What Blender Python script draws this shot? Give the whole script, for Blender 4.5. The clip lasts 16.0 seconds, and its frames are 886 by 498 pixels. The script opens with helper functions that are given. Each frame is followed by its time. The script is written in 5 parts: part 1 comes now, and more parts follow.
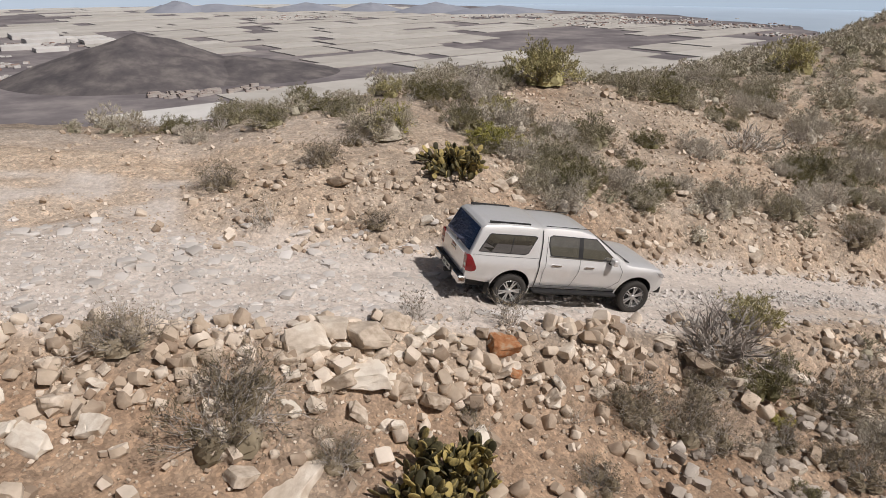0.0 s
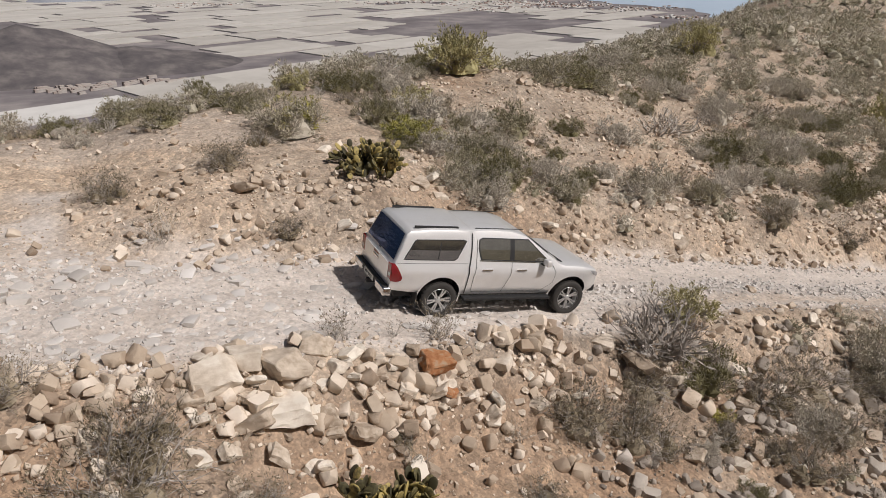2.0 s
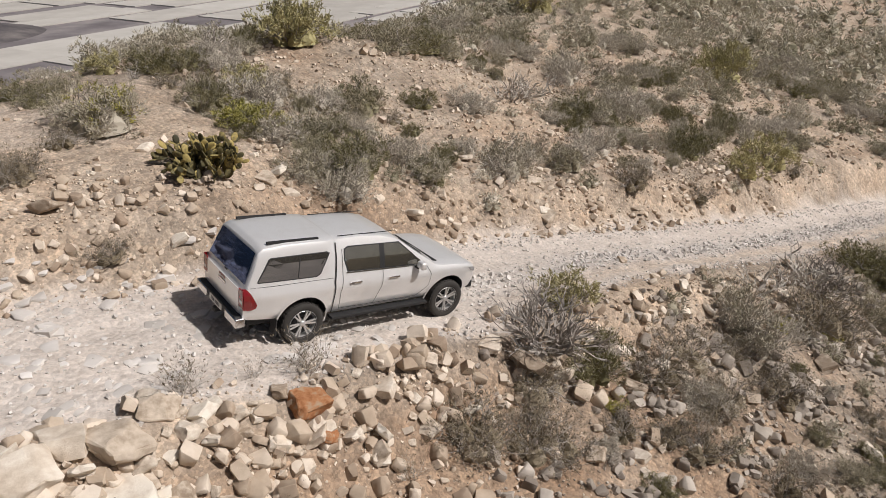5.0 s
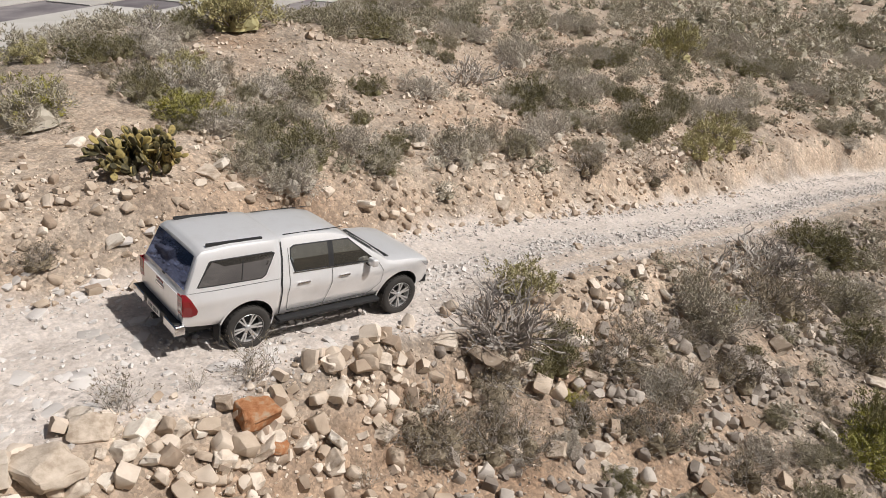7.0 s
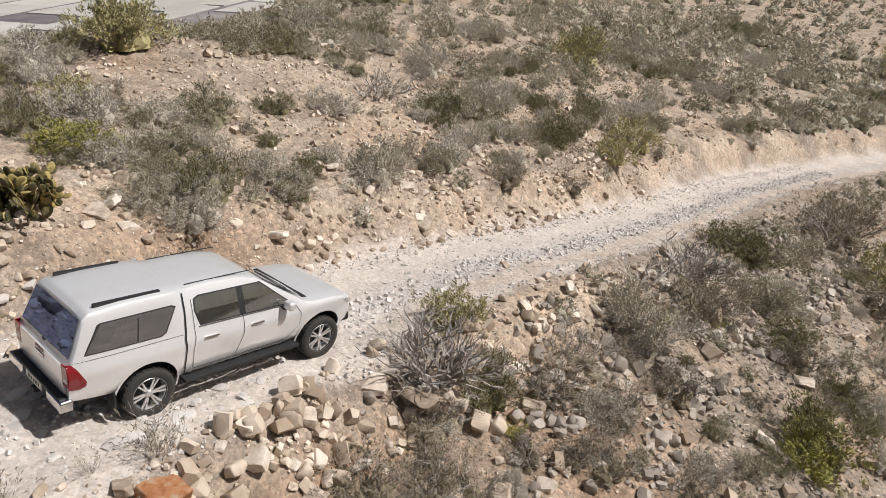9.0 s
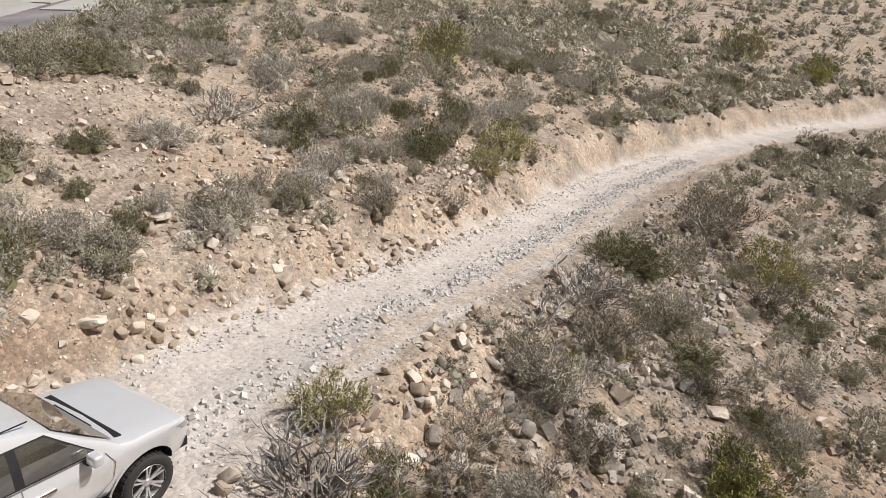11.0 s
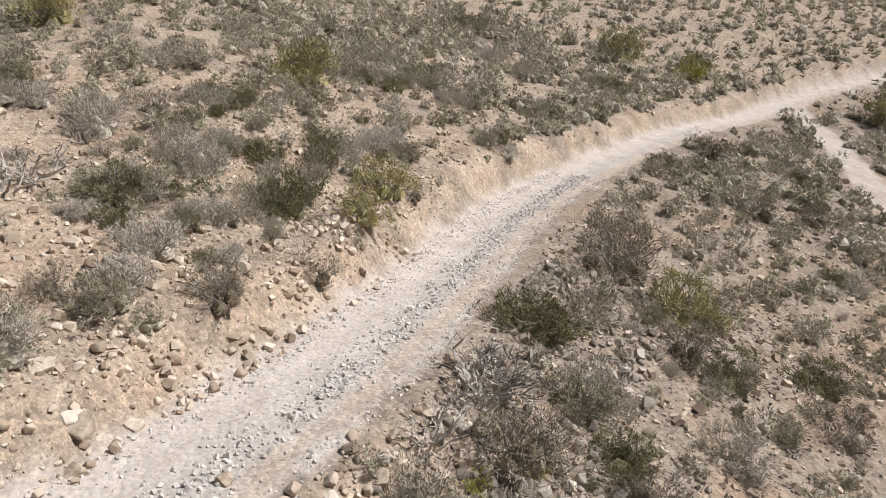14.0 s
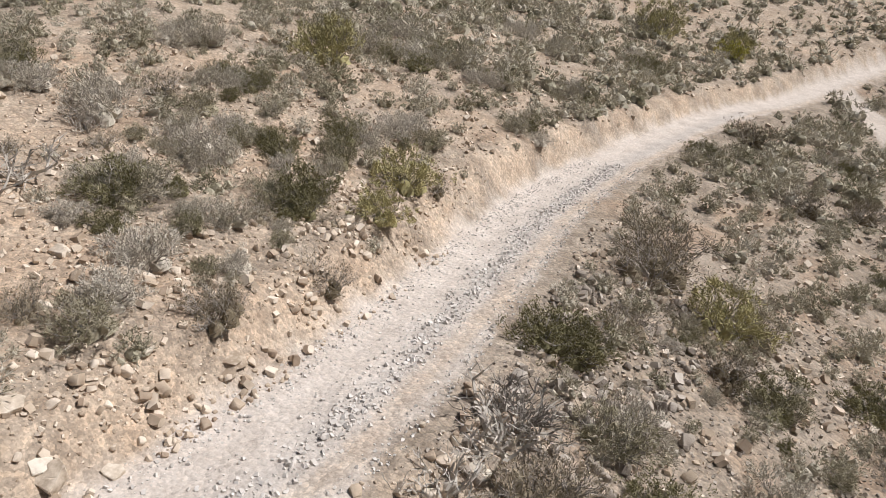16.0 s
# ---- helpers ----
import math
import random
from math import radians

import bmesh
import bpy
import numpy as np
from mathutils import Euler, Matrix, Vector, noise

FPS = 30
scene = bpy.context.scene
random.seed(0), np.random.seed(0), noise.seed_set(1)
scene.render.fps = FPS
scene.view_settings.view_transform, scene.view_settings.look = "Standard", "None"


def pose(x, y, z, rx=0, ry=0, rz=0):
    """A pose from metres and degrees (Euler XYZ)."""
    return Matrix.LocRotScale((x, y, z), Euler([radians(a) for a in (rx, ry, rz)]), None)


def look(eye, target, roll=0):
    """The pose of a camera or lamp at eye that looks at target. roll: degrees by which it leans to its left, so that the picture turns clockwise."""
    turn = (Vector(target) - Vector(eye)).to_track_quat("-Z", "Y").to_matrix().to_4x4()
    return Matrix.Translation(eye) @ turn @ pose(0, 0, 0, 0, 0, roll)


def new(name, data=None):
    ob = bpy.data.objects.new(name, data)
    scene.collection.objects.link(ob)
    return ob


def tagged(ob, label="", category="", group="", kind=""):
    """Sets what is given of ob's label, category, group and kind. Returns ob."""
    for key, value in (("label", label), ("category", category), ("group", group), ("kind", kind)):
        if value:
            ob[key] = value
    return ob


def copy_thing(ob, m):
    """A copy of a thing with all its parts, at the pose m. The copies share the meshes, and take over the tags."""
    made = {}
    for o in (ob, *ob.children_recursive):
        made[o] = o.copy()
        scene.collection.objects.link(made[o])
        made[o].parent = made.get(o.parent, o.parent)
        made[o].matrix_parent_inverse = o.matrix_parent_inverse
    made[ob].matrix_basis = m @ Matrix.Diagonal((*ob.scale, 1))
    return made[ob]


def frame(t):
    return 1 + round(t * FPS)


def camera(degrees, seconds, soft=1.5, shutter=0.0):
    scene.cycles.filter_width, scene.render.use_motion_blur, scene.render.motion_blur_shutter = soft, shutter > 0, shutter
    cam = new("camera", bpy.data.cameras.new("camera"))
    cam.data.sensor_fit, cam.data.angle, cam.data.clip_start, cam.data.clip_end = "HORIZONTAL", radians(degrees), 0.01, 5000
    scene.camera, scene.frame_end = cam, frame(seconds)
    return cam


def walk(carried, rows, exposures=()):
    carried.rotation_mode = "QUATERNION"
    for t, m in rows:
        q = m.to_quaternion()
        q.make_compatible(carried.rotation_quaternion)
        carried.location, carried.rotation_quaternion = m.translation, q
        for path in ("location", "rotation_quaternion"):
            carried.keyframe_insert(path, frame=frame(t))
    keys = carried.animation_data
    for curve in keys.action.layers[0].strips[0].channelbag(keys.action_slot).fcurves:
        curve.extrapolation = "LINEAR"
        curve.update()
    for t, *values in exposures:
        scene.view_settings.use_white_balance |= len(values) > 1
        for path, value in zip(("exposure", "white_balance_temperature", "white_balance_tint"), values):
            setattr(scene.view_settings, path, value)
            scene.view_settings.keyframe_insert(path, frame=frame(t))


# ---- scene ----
cam = camera(63.7, 16.0, soft=0.6)
PATH = [
    (0, (-4.415, -11.012, 6.57), (-3.905, -9.229, 5.822), 0.1),
    (0.5, (-4.345, -10.925, 6.568), (-3.745, -9.171, 5.817), 0.1),
    (1, (-4.315, -10.63, 6.549), (-3.656, -8.899, 5.795), 0.0),
    (1.5, (-4.243, -10.169, 6.511), (-3.553, -8.453, 5.748), -0.1),
    (2, (-4.141, -9.752, 6.484), (-3.416, -8.06, 5.703), -0.0),
    (2.5, (-4.055, -9.435, 6.468), (-3.302, -7.764, 5.667), -0.0),
    (3, (-3.958, -9.15, 6.487), (-3.168, -7.505, 5.668), -0.0),
    (3.5, (-3.872, -8.881, 6.488), (-3.018, -7.277, 5.652), -0.1),
    (4, (-3.716, -8.514, 6.498), (-2.78, -6.963, 5.652), -0.1),
    (4.5, (-3.568, -8.18, 6.53), (-2.556, -6.685, 5.67), -0.1),
    (7, (-3.056, -7.583, 6.518), (-1.917, -6.222, 5.595), 0.1),
    (7.5, (-2.906, -7.571, 6.53), (-1.726, -6.238, 5.618), 0.0),
    (8, (-2.755, -7.418, 6.499), (-1.53, -6.124, 5.592), -0.1),
    (8.5, (-2.584, -7.114, 6.523), (-1.322, -5.854, 5.618), -0.0),
    (9, (-2.394, -6.755, 6.506), (-1.087, -5.544, 5.598), -0.0),
    (9.5, (-1.899, -6.195, 6.55), (-0.535, -5.045, 5.646), 0.0),
    (10, (-1.227, -5.611, 6.559), (0.197, -4.54, 5.649), 0.1),
    (12.5, (1.653, -4.294, 6.322), (3.243, -3.53, 5.381), 0.2),
    (13, (2.299, -4.027, 6.333), (3.912, -3.297, 5.402), 0.1),
    (13.5, (3.094, -3.699, 6.355), (4.725, -3.003, 5.429), 0.0),
    (14, (4.018, -3.344, 6.363), (5.661, -2.682, 5.435), -0.0),
    (14.5, (4.721, -3.049, 6.409), (6.364, -2.413, 5.463), -0.1),
    (15, (5.211, -2.952, 6.44), (6.846, -2.339, 5.466), -0.2),
    (15.5, (5.592, -2.841, 6.449), (7.217, -2.235, 5.452), -0.1),
    (16, (5.848, -2.696, 6.467), (7.425, -1.983, 5.466), 0.2),
]
walk(cam, [(t, look(eye, target, roll)) for t, eye, target, roll in PATH], exposures=((0.0, -0.35, 6500, 13), (4.5, -0.26, 6480, 12.5), (8.0, -0.03, 6380, 11), (12.5, -0.01, 6270, 11), (16.0, 0.02, 6270, 11)))

# ---- world, sun and exposure ----
SUN_ELEVATION, SUN_AZIMUTH = 50.0, -48.0   # degrees; azimuth from +x towards +y
world = bpy.data.worlds.new("sky_world")
scene.world = world
world.use_nodes = True
wn = world.node_tree
sky = wn.nodes.new("ShaderNodeTexSky")
sky.sky_type = "NISHITA"
sky.sun_disc = False
sky.sun_elevation = radians(SUN_ELEVATION)
sky.sun_rotation = radians(90 - SUN_AZIMUTH)
sky.dust_density = 5.0
sky.air_density = 1.2
wn.links.new(sky.outputs[0], wn.nodes["Background"].inputs[0])
wn.nodes["Background"].inputs[1].default_value = 0.031
sun = new("sun", bpy.data.lights.new("sun", "SUN"))
sun.data.energy = 4.25
sun.data.angle = radians(1.2)
sun.data.color = (1.0, 0.962, 0.918)
sun_from = Vector((math.cos(radians(SUN_AZIMUTH)) * math.cos(radians(SUN_ELEVATION)), math.sin(radians(SUN_AZIMUTH)) * math.cos(radians(SUN_ELEVATION)), math.sin(radians(SUN_ELEVATION))))
sun.matrix_world = look(sun_from * 50, (0, 0, 0))
scene.view_settings.exposure = 0.0


# ---- materials ----
def node(nt, kind, **inputs):
    n = nt.nodes.new(kind)
    for key, value in inputs.items():
        n.inputs[key.replace("_", " ")].default_value = value
    return n


def ramp(nt, fac, stops):
    r = nt.nodes.new("ShaderNodeValToRGB")
    e = r.color_ramp.elements
    while len(e) < len(stops):
        e.new(0.5)
    for k, (p, c) in enumerate(stops):
        e[k].position = p
        e[k].color = (*c, 1)
    nt.links.new(fac, r.inputs[0])
    return r.outputs[0]


def mixed(nt, kind, fac, a, b):
    m = nt.nodes.new("ShaderNodeMix")
    m.data_type, m.blend_type = "RGBA", kind
    for socket, value in ((m.inputs[0], fac), (m.inputs[6], a), (m.inputs[7], b)):
        if hasattr(value, "is_linked"):
            nt.links.new(value, socket)
        else:
            socket.default_value = value if isinstance(value, float) else (*value, 1)
    return m.outputs[2]


def noise_at(nt, scale, detail=4.0, rough=0.6, where=None):
    n = node(nt, "ShaderNodeTexNoise", Scale=scale, Detail=detail, Roughness=rough)
    nt.links.new(where or nt.nodes["place"].outputs["Object"], n.inputs["Vector"])
    return n.outputs["Fac"]


def material(name, rough=0.9, metal=0.0):
    m = bpy.data.materials.new(name)
    m.use_nodes = True
    nt = m.node_tree
    bsdf = nt.nodes["Principled BSDF"]
    bsdf.inputs["Roughness"].default_value = rough
    bsdf.inputs["Metallic"].default_value = metal
    c = nt.nodes.new("ShaderNodeTexCoord")
    c.name = "place"
    return m, nt, bsdf


def bump(nt, bsdf, fac, strength, distance):
    b = node(nt, "ShaderNodeBump", Strength=strength, Distance=distance)
    nt.links.new(fac, b.inputs["Height"])
    nt.links.new(b.outputs[0], bsdf.inputs["Normal"])


def varied(name, stops, scale, rough=0.9, metal=0.0, grain=0.0, grain_scale=40.0, by_object=0.0, by_island=0.0, spec=0.3):
    """A surface whose colour wanders between the stops, with fine relief."""
    m, nt, bsdf = material(name, rough, metal)
    fac = noise_at(nt, scale, 5.0)
    add = nt.nodes.new("ShaderNodeMath")
    add.operation = "ADD"
    nt.links.new(fac, add.inputs[0])
    add.inputs[1].default_value = 0.0
    if by_object or by_island:
        if by_object:
            src = nt.nodes.new("ShaderNodeObjectInfo").outputs["Random"]
        else:
            src = nt.nodes.new("ShaderNodeNewGeometry").outputs["Random Per Island"]
        mul = nt.nodes.new("ShaderNodeMath")
        mul.operation = "MULTIPLY_ADD"
        nt.links.new(src, mul.inputs[0])
        mul.inputs[1].default_value = by_object or by_island
        mul.inputs[2].default_value = -0.5 * (by_object or by_island)
        nt.links.new(mul.outputs[0], add.inputs[1])
    nt.links.new(ramp(nt, add.outputs[0], stops), bsdf.inputs["Base Color"])
    bsdf.inputs["Specular IOR Level"].default_value = spec
    if grain:
        bump(nt, bsdf, noise_at(nt, grain_scale, 6.0, 0.7), grain, 0.02)
    return m


def let_light_through(m, share):
    """Thin leaves pass part of the light to their far side."""
    nt = m.node_tree
    bsdf = nt.nodes["Principled BSDF"]
    thin = nt.nodes.new("ShaderNodeBsdfTranslucent")
    nt.links.new(bsdf.inputs["Base Color"].links[0].from_socket, thin.inputs["Color"])
    both = nt.nodes.new("ShaderNodeMixShader")
    both.inputs[0].default_value = share
    nt.links.new(bsdf.outputs[0], both.inputs[1])
    nt.links.new(thin.outputs[0], both.inputs[2])
    nt.links.new(both.outputs[0], nt.nodes["Material Output"].inputs["Surface"])


def ground_material():
    m, nt, bsdf = material("dry_earth", 0.95)
    bsdf.inputs["Specular IOR Level"].default_value = 0.15
    big = noise_at(nt, 0.16, 5.0)
    mid = noise_at(nt, 1.1, 6.0, 0.65)
    fine = noise_at(nt, 9.0, 8.0, 0.75)
    earth = ramp(nt, mid, [(0.3, (0.235, 0.192, 0.152)), (0.5, (0.345, 0.29, 0.235)), (0.72, (0.465, 0.40, 0.335))])
    red = ramp(nt, mid, [(0.3, (0.30, 0.205, 0.14)), (0.7, (0.46, 0.345, 0.25))])
    patch = ramp(nt, big, [(0.52, (0, 0, 0)), (0.66, (0.8, 0.8, 0.8))])
    earth = mixed(nt, "MIX", patch, earth, red)
    dust = ramp(nt, mid, [(0.25, (0.54, 0.475, 0.42)), (0.6, (0.68, 0.615, 0.56)), (0.8, (0.74, 0.69, 0.64))])
    grey = ramp(nt, mid, [(0.3, (0.42, 0.38, 0.35)), (0.7, (0.55, 0.51, 0.475))])
    track = nt.nodes.new("ShaderNodeAttribute")
    track.attribute_name = "track"
    rubble = nt.nodes.new("ShaderNodeAttribute")
    rubble.attribute_name = "rubble"
    bare = nt.nodes.new("ShaderNodeAttribute")
    bare.attribute_name = "bare"
    ochre = ramp(nt, mid, [(0.3, (0.46, 0.355, 0.265)), (0.7, (0.62, 0.515, 0.41))])
    c = mixed(nt, "MIX", bare.outputs["Fac"], earth, ochre)
    clay = nt.nodes.new("ShaderNodeAttribute")
    clay.attribute_name = "clay"
    c = mixed(nt, "MIX", clay.outputs["Fac"], c, red)
    c = mixed(nt, "MIX", track.outputs["Fac"], c, dust)
    c = mixed(nt, "MIX", rubble.outputs["Fac"], c, grey)
    specks = ramp(nt, fine, [(0.3, (0.66, 0.63, 0.60)), (0.55, (1, 1, 1)), (0.75, (1.12, 1.12, 1.12))])
    c = mixed(nt, "MULTIPLY", 0.8, c, specks)
    pebbles = []
    ease = nt.nodes.new("ShaderNodeMath")
    ease.operation = "MULTIPLY_ADD"
    nt.links.new(track.outputs["Fac"], ease.inputs[0])
    ease.inputs[1].default_value, ease.inputs[2].default_value = -0.55, 0.8
    for scale in (8.0, 26.0):
        vor = node(nt, "ShaderNodeTexVoronoi", Scale=scale)
        nt.links.new(nt.nodes["place"].outputs["Object"], vor.inputs["Vector"])
        pebbles.append(vor)
        tone = ramp(nt, vor.outputs["Color"], [(0.1, (0.72, 0.72, 0.72)), (0.5, (0.98, 0.98, 0.98)), (0.9, (1.32, 1.29, 1.25))])
        c = mixed(nt, "MULTIPLY", ease.outputs[0], c, tone)
    # pale crops, dark waste ground and sea far below
    far = nt.nodes.new("ShaderNodeAttribute")
    far.attribute_name = "plain"
    waste = ramp(nt, noise_at(nt, 0.006, 5.0), [(0.35, (0.15, 0.135, 0.14)), (0.5, (0.22, 0.20, 0.205)), (0.65, (0.33, 0.30, 0.29))])
    c = mixed(nt, "MIX", far.outputs["Fac"], c, waste)
    nt.links.new(c, bsdf.inputs["Base Color"])
    relief = nt.nodes.new("ShaderNodeMath")
    relief.operation = "SUBTRACT"
    nt.links.new(fine, relief.inputs[0])
    nt.links.new(pebbles[0].outputs["Distance"], relief.inputs[1])
    bump(nt, bsdf, relief.outputs[0], 0.7, 0.035)
    return m


M_GROUND = ground_material()
M_ROCK = varied("pale_rock", [(0.25, (0.36, 0.285, 0.215)), (0.43, (0.56, 0.47, 0.375)), (0.56, (0.66, 0.57, 0.47)), (0.75, (0.80, 0.73, 0.63))], 3.0, 0.9, grain=0.55, grain_scale=24, by_object=0.6, spec=0.2)
M_ORANGE = varied("iron_stained_rock", [(0.3, (0.27, 0.105, 0.045)), (0.5, (0.42, 0.20, 0.095)), (0.7, (0.42, 0.32, 0.22))], 5.0, 0.9, grain=0.5, grain_scale=14, spec=0.2)
M_STONES = varied("loose_stones", [(0.1, (0.33, 0.25, 0.185)), (0.45, (0.54, 0.44, 0.34)), (0.85, (0.80, 0.70, 0.59))], 1.6, 0.95, grain=0.7, grain_scale=22, by_island=0.7, spec=0.15)
M_GREY_STONES = varied("grey_stones", [(0.1, (0.22, 0.185, 0.155)), (0.5, (0.38, 0.33, 0.28)), (0.9, (0.58, 0.52, 0.455))], 1.6, 0.95, grain=0.7, grain_scale=22, by_island=0.7, spec=0.15)
M_GRAVEL = varied("grey_gravel", [(0.1, (0.49, 0.455, 0.42)), (0.5, (0.62, 0.58, 0.54)), (0.9, (0.76, 0.72, 0.68))], 1.6, 0.95, by_island=0.7, spec=0.15)
M_TWIG = varied("grey_twigs", [(0.2, (0.22, 0.195, 0.17)), (0.5, (0.38, 0.345, 0.31)), (0.8, (0.55, 0.51, 0.465))], 3.0, 0.9, by_object=0.4, spec=0.2)
M_PALE_TWIG = varied("bleached_twigs", [(0.2, (0.36, 0.325, 0.285)), (0.6, (0.58, 0.535, 0.48))], 3.0, 0.9, by_object=0.4, spec=0.2)
M_FAR_LEAF = varied("scrub_leaves", [(0.3, (0.25, 0.234, 0.152)), (0.5, (0.48, 0.44, 0.345)), (0.7, (0.64, 0.59, 0.51))], 0.45, 0.85, by_island=0.15, spec=0.1)
M_LEAF = varied("olive_leaves", [(0.2, (0.215, 0.195, 0.105)), (0.5, (0.41, 0.37, 0.275)), (0.8, (0.57, 0.52, 0.445))], 2.0, 0.8, by_object=0.95, spec=0.12)
M_GREEN = varied("green_leaves", [(0.2, (0.24, 0.22, 0.11)), (0.5, (0.38, 0.345, 0.18)), (0.8, (0.50, 0.45, 0.235))], 2.5, 0.7, by_object=0.5, spec=0.15)
M_YELLOW = varied("yellow_green_leaves", [(0.2, (0.25, 0.24, 0.075)), (0.5, (0.42, 0.39, 0.11)), (0.8, (0.56, 0.50, 0.16))], 2.5, 0.65, by_object=0.3, spec=0.2)
M_DRY = varied("dry_leaves", [(0.2, (0.13, 0.105, 0.068)), (0.5, (0.25, 0.207, 0.142)), (0.8, (0.40, 0.34, 0.25))], 2.5, 0.85, by_object=0.5, spec=0.15)
for leaf in (M_FAR_LEAF, M_LEAF, M_GREEN):
    let_light_through(leaf, 0.08)
M_PAD = varied("cactus_pads", [(0.25, (0.055, 0.049, 0.025)), (0.5, (0.14, 0.12, 0.055)), (0.8, (0.44, 0.345, 0.125))], 4.0, 0.6, grain=0.3, grain_scale=30, by_object=0.75)


# ---- the ground ----
def pchip(x, xs, ys):
    """Smooth interpolation through knots, flat beyond the ends."""
    xs, ys = np.asarray(xs, float), np.asarray(ys, float)
    x = np.clip(np.asarray(x, float), xs[0], xs[-1])
    m = np.gradient(ys, xs)
    i = np.clip(np.searchsorted(xs, x) - 1, 0, len(xs) - 2)
    h = xs[i + 1] - xs[i]
    t = (x - xs[i]) / h
    return ((1 + 2 * t) * (1 - t) ** 2 * ys[i] + t * (1 - t) ** 2 * h * m[i]
            + t * t * (3 - 2 * t) * ys[i + 1] + t * t * (t - 1) * h * m[i + 1])


def smooth(t):
    t = np.clip(t, 0, 1)
    return t * t * (3 - 2 * t)


def softplus(t, w):
    return w * np.logaddexp(0, np.asarray(t, float) / w)


def wave(x, y, size, seed):
    """Cheap smooth noise from -1 to 1: a sum of crossed sines, warped."""
    rng = np.random.RandomState(seed)
    out = 0
    for k in range(5):
        a, p, q = rng.uniform(0, 6.283, 3)
        f = 6.283 / size * rng.uniform(0.6, 1.5)
        out = out + np.sin(f * (x * np.cos(a) + y * np.sin(a)) + p + 1.3 * np.sin(f * 0.7 * (y * np.cos(a) - x * np.sin(a)) + q))
    return out / 3.2


ROAD_X = (-60, -12, -5, 0, 4, 10, 15, 20, 26, 32, 40, 47, 57, 70, 85, 92, 101, 130, 180)
ROAD_Y = (14, 3.4, 2.4, 2.7, 3.0, 3.5, 3.4, 3.6, 3.9, 4.0, 3.2, 1.7, -0.8, -5.9, -12.2, -16, -21.8, -36, -60)
ROAD_Z = (6, 1.6, 0.72, -0.15, -0.9, -2.05, -3.1, -4.25, -5.4, -6.55, -7.9, -8.9, -10.3, -12.2, -13.2, -13.6, -14.2, -16, -19)
BRANCH_X = (10, 40, 48, 54, 62, 70, 74, 79)
BRANCH_Y = (-26, -16.4, -14.7, -13.7, -12.8, -11.4, -9.8, -8.5)
PLAIN = -250.0


def road_side(x, y):
    """Distance to the left of the middle of the track."""
    return y - pchip(x, ROAD_X, ROAD_Y)


def half_road(x):
    """Half the track's width: broad at the bend, narrow farther down."""
    return np.interp(x, (3, 10, 40), (1.9, 1.5, 1.3))


def branch_side(x, y):
    """Distance from the middle of the side track that turns back downhill."""
    return y - pchip(x, BRANCH_X, BRANCH_Y)


def height(x, y, rough=True):
    x, y = np.asarray(x, float), np.asarray(y, float)
    zr = pchip(x, ROAD_X, ROAD_Z)
    s = road_side(x, y)
    half = half_road(x) + 0.15
    hb = pchip(x, (-8, -6, -4, 0, 4, 20, 30, 60), (0.0, 0.05, 0.6, 1.25, 1.05, 1.15, 1.4, 1.2))
    gl = pchip(x, (-6, 0, 5, 10, 20, 45, 60, 110), (0.07, 0.13, 0.23, 0.24, 0.26, 0.25, 0.2, 0.14))
    left = hb * smooth((s - half) / 1.5) + gl * softplus(s - half - 0.9, 0.4)
    hw = pchip(x, (-9, -4, 1, 8, 12, 16, 25, 40), (0.3, 0.65, 1.15, 1.0, 0.75, 0.4, 0.25, 0.3))
    gr = pchip(x, (-8, 0, 10, 25, 42, 80), (0.2, 0.2, 0.27, 0.29, 0.2, 0.18))
    right = hw * smooth((-s - 1.9) / 1.9) + gr * softplus(-s - 3.1, 0.4)
    z = zr + left - right
    # beyond the crest the hillside falls away to the plain
    crest = 16.2 + 0.2 * softplus(x + 3, 3) + 0.55 * softplus(x - 24, 6)
    z = z - 0.5 * softplus(y - crest, 2.5)
    # the bare gravelly brow
    z = z + 0.6 * np.exp(-((x - 10.6) / 4.0) ** 2 - ((y - 15.4) / 3.2) ** 2)
    if rough:
        off = smooth((np.abs(s) - 1.6) / 1.2)
        z = z + off * (0.13 * wave(x, y, 4.0, 3) + 0.18 * wave(x, y, 17.0, 5) * smooth((np.abs(s) - 4) / 12) + 0.05 * wave(x, y, 1.3, 7))
        ruts = 0.05 * np.exp(-((np.abs(s) - 0.78) / 0.26) ** 2)
        z = z + (1 - off) * (0.035 * wave(x, y, 1.7, 11) - ruts + 0.02)
    far = np.hypot(x - 30, y - 5)
    z = z - 0.42 * softplus(far - 185, 25)
    return PLAIN + softplus(z - PLAIN, 6.0)


def axis(lo, hi, step, limit, grow):
    """Grid lines: even between lo and hi, then ever wider out to the limit."""
    mid = list(np.arange(lo, hi + step / 2, step))
    for side, sign in ((hi, 1), (lo, -1)):
        d, p, out = step, side, []
        while abs(p) < limit:
            d *= grow
            p += sign * d
            out.append(p)
        mid = mid + out if sign > 0 else out[::-1] + mid
    return np.array(mid)


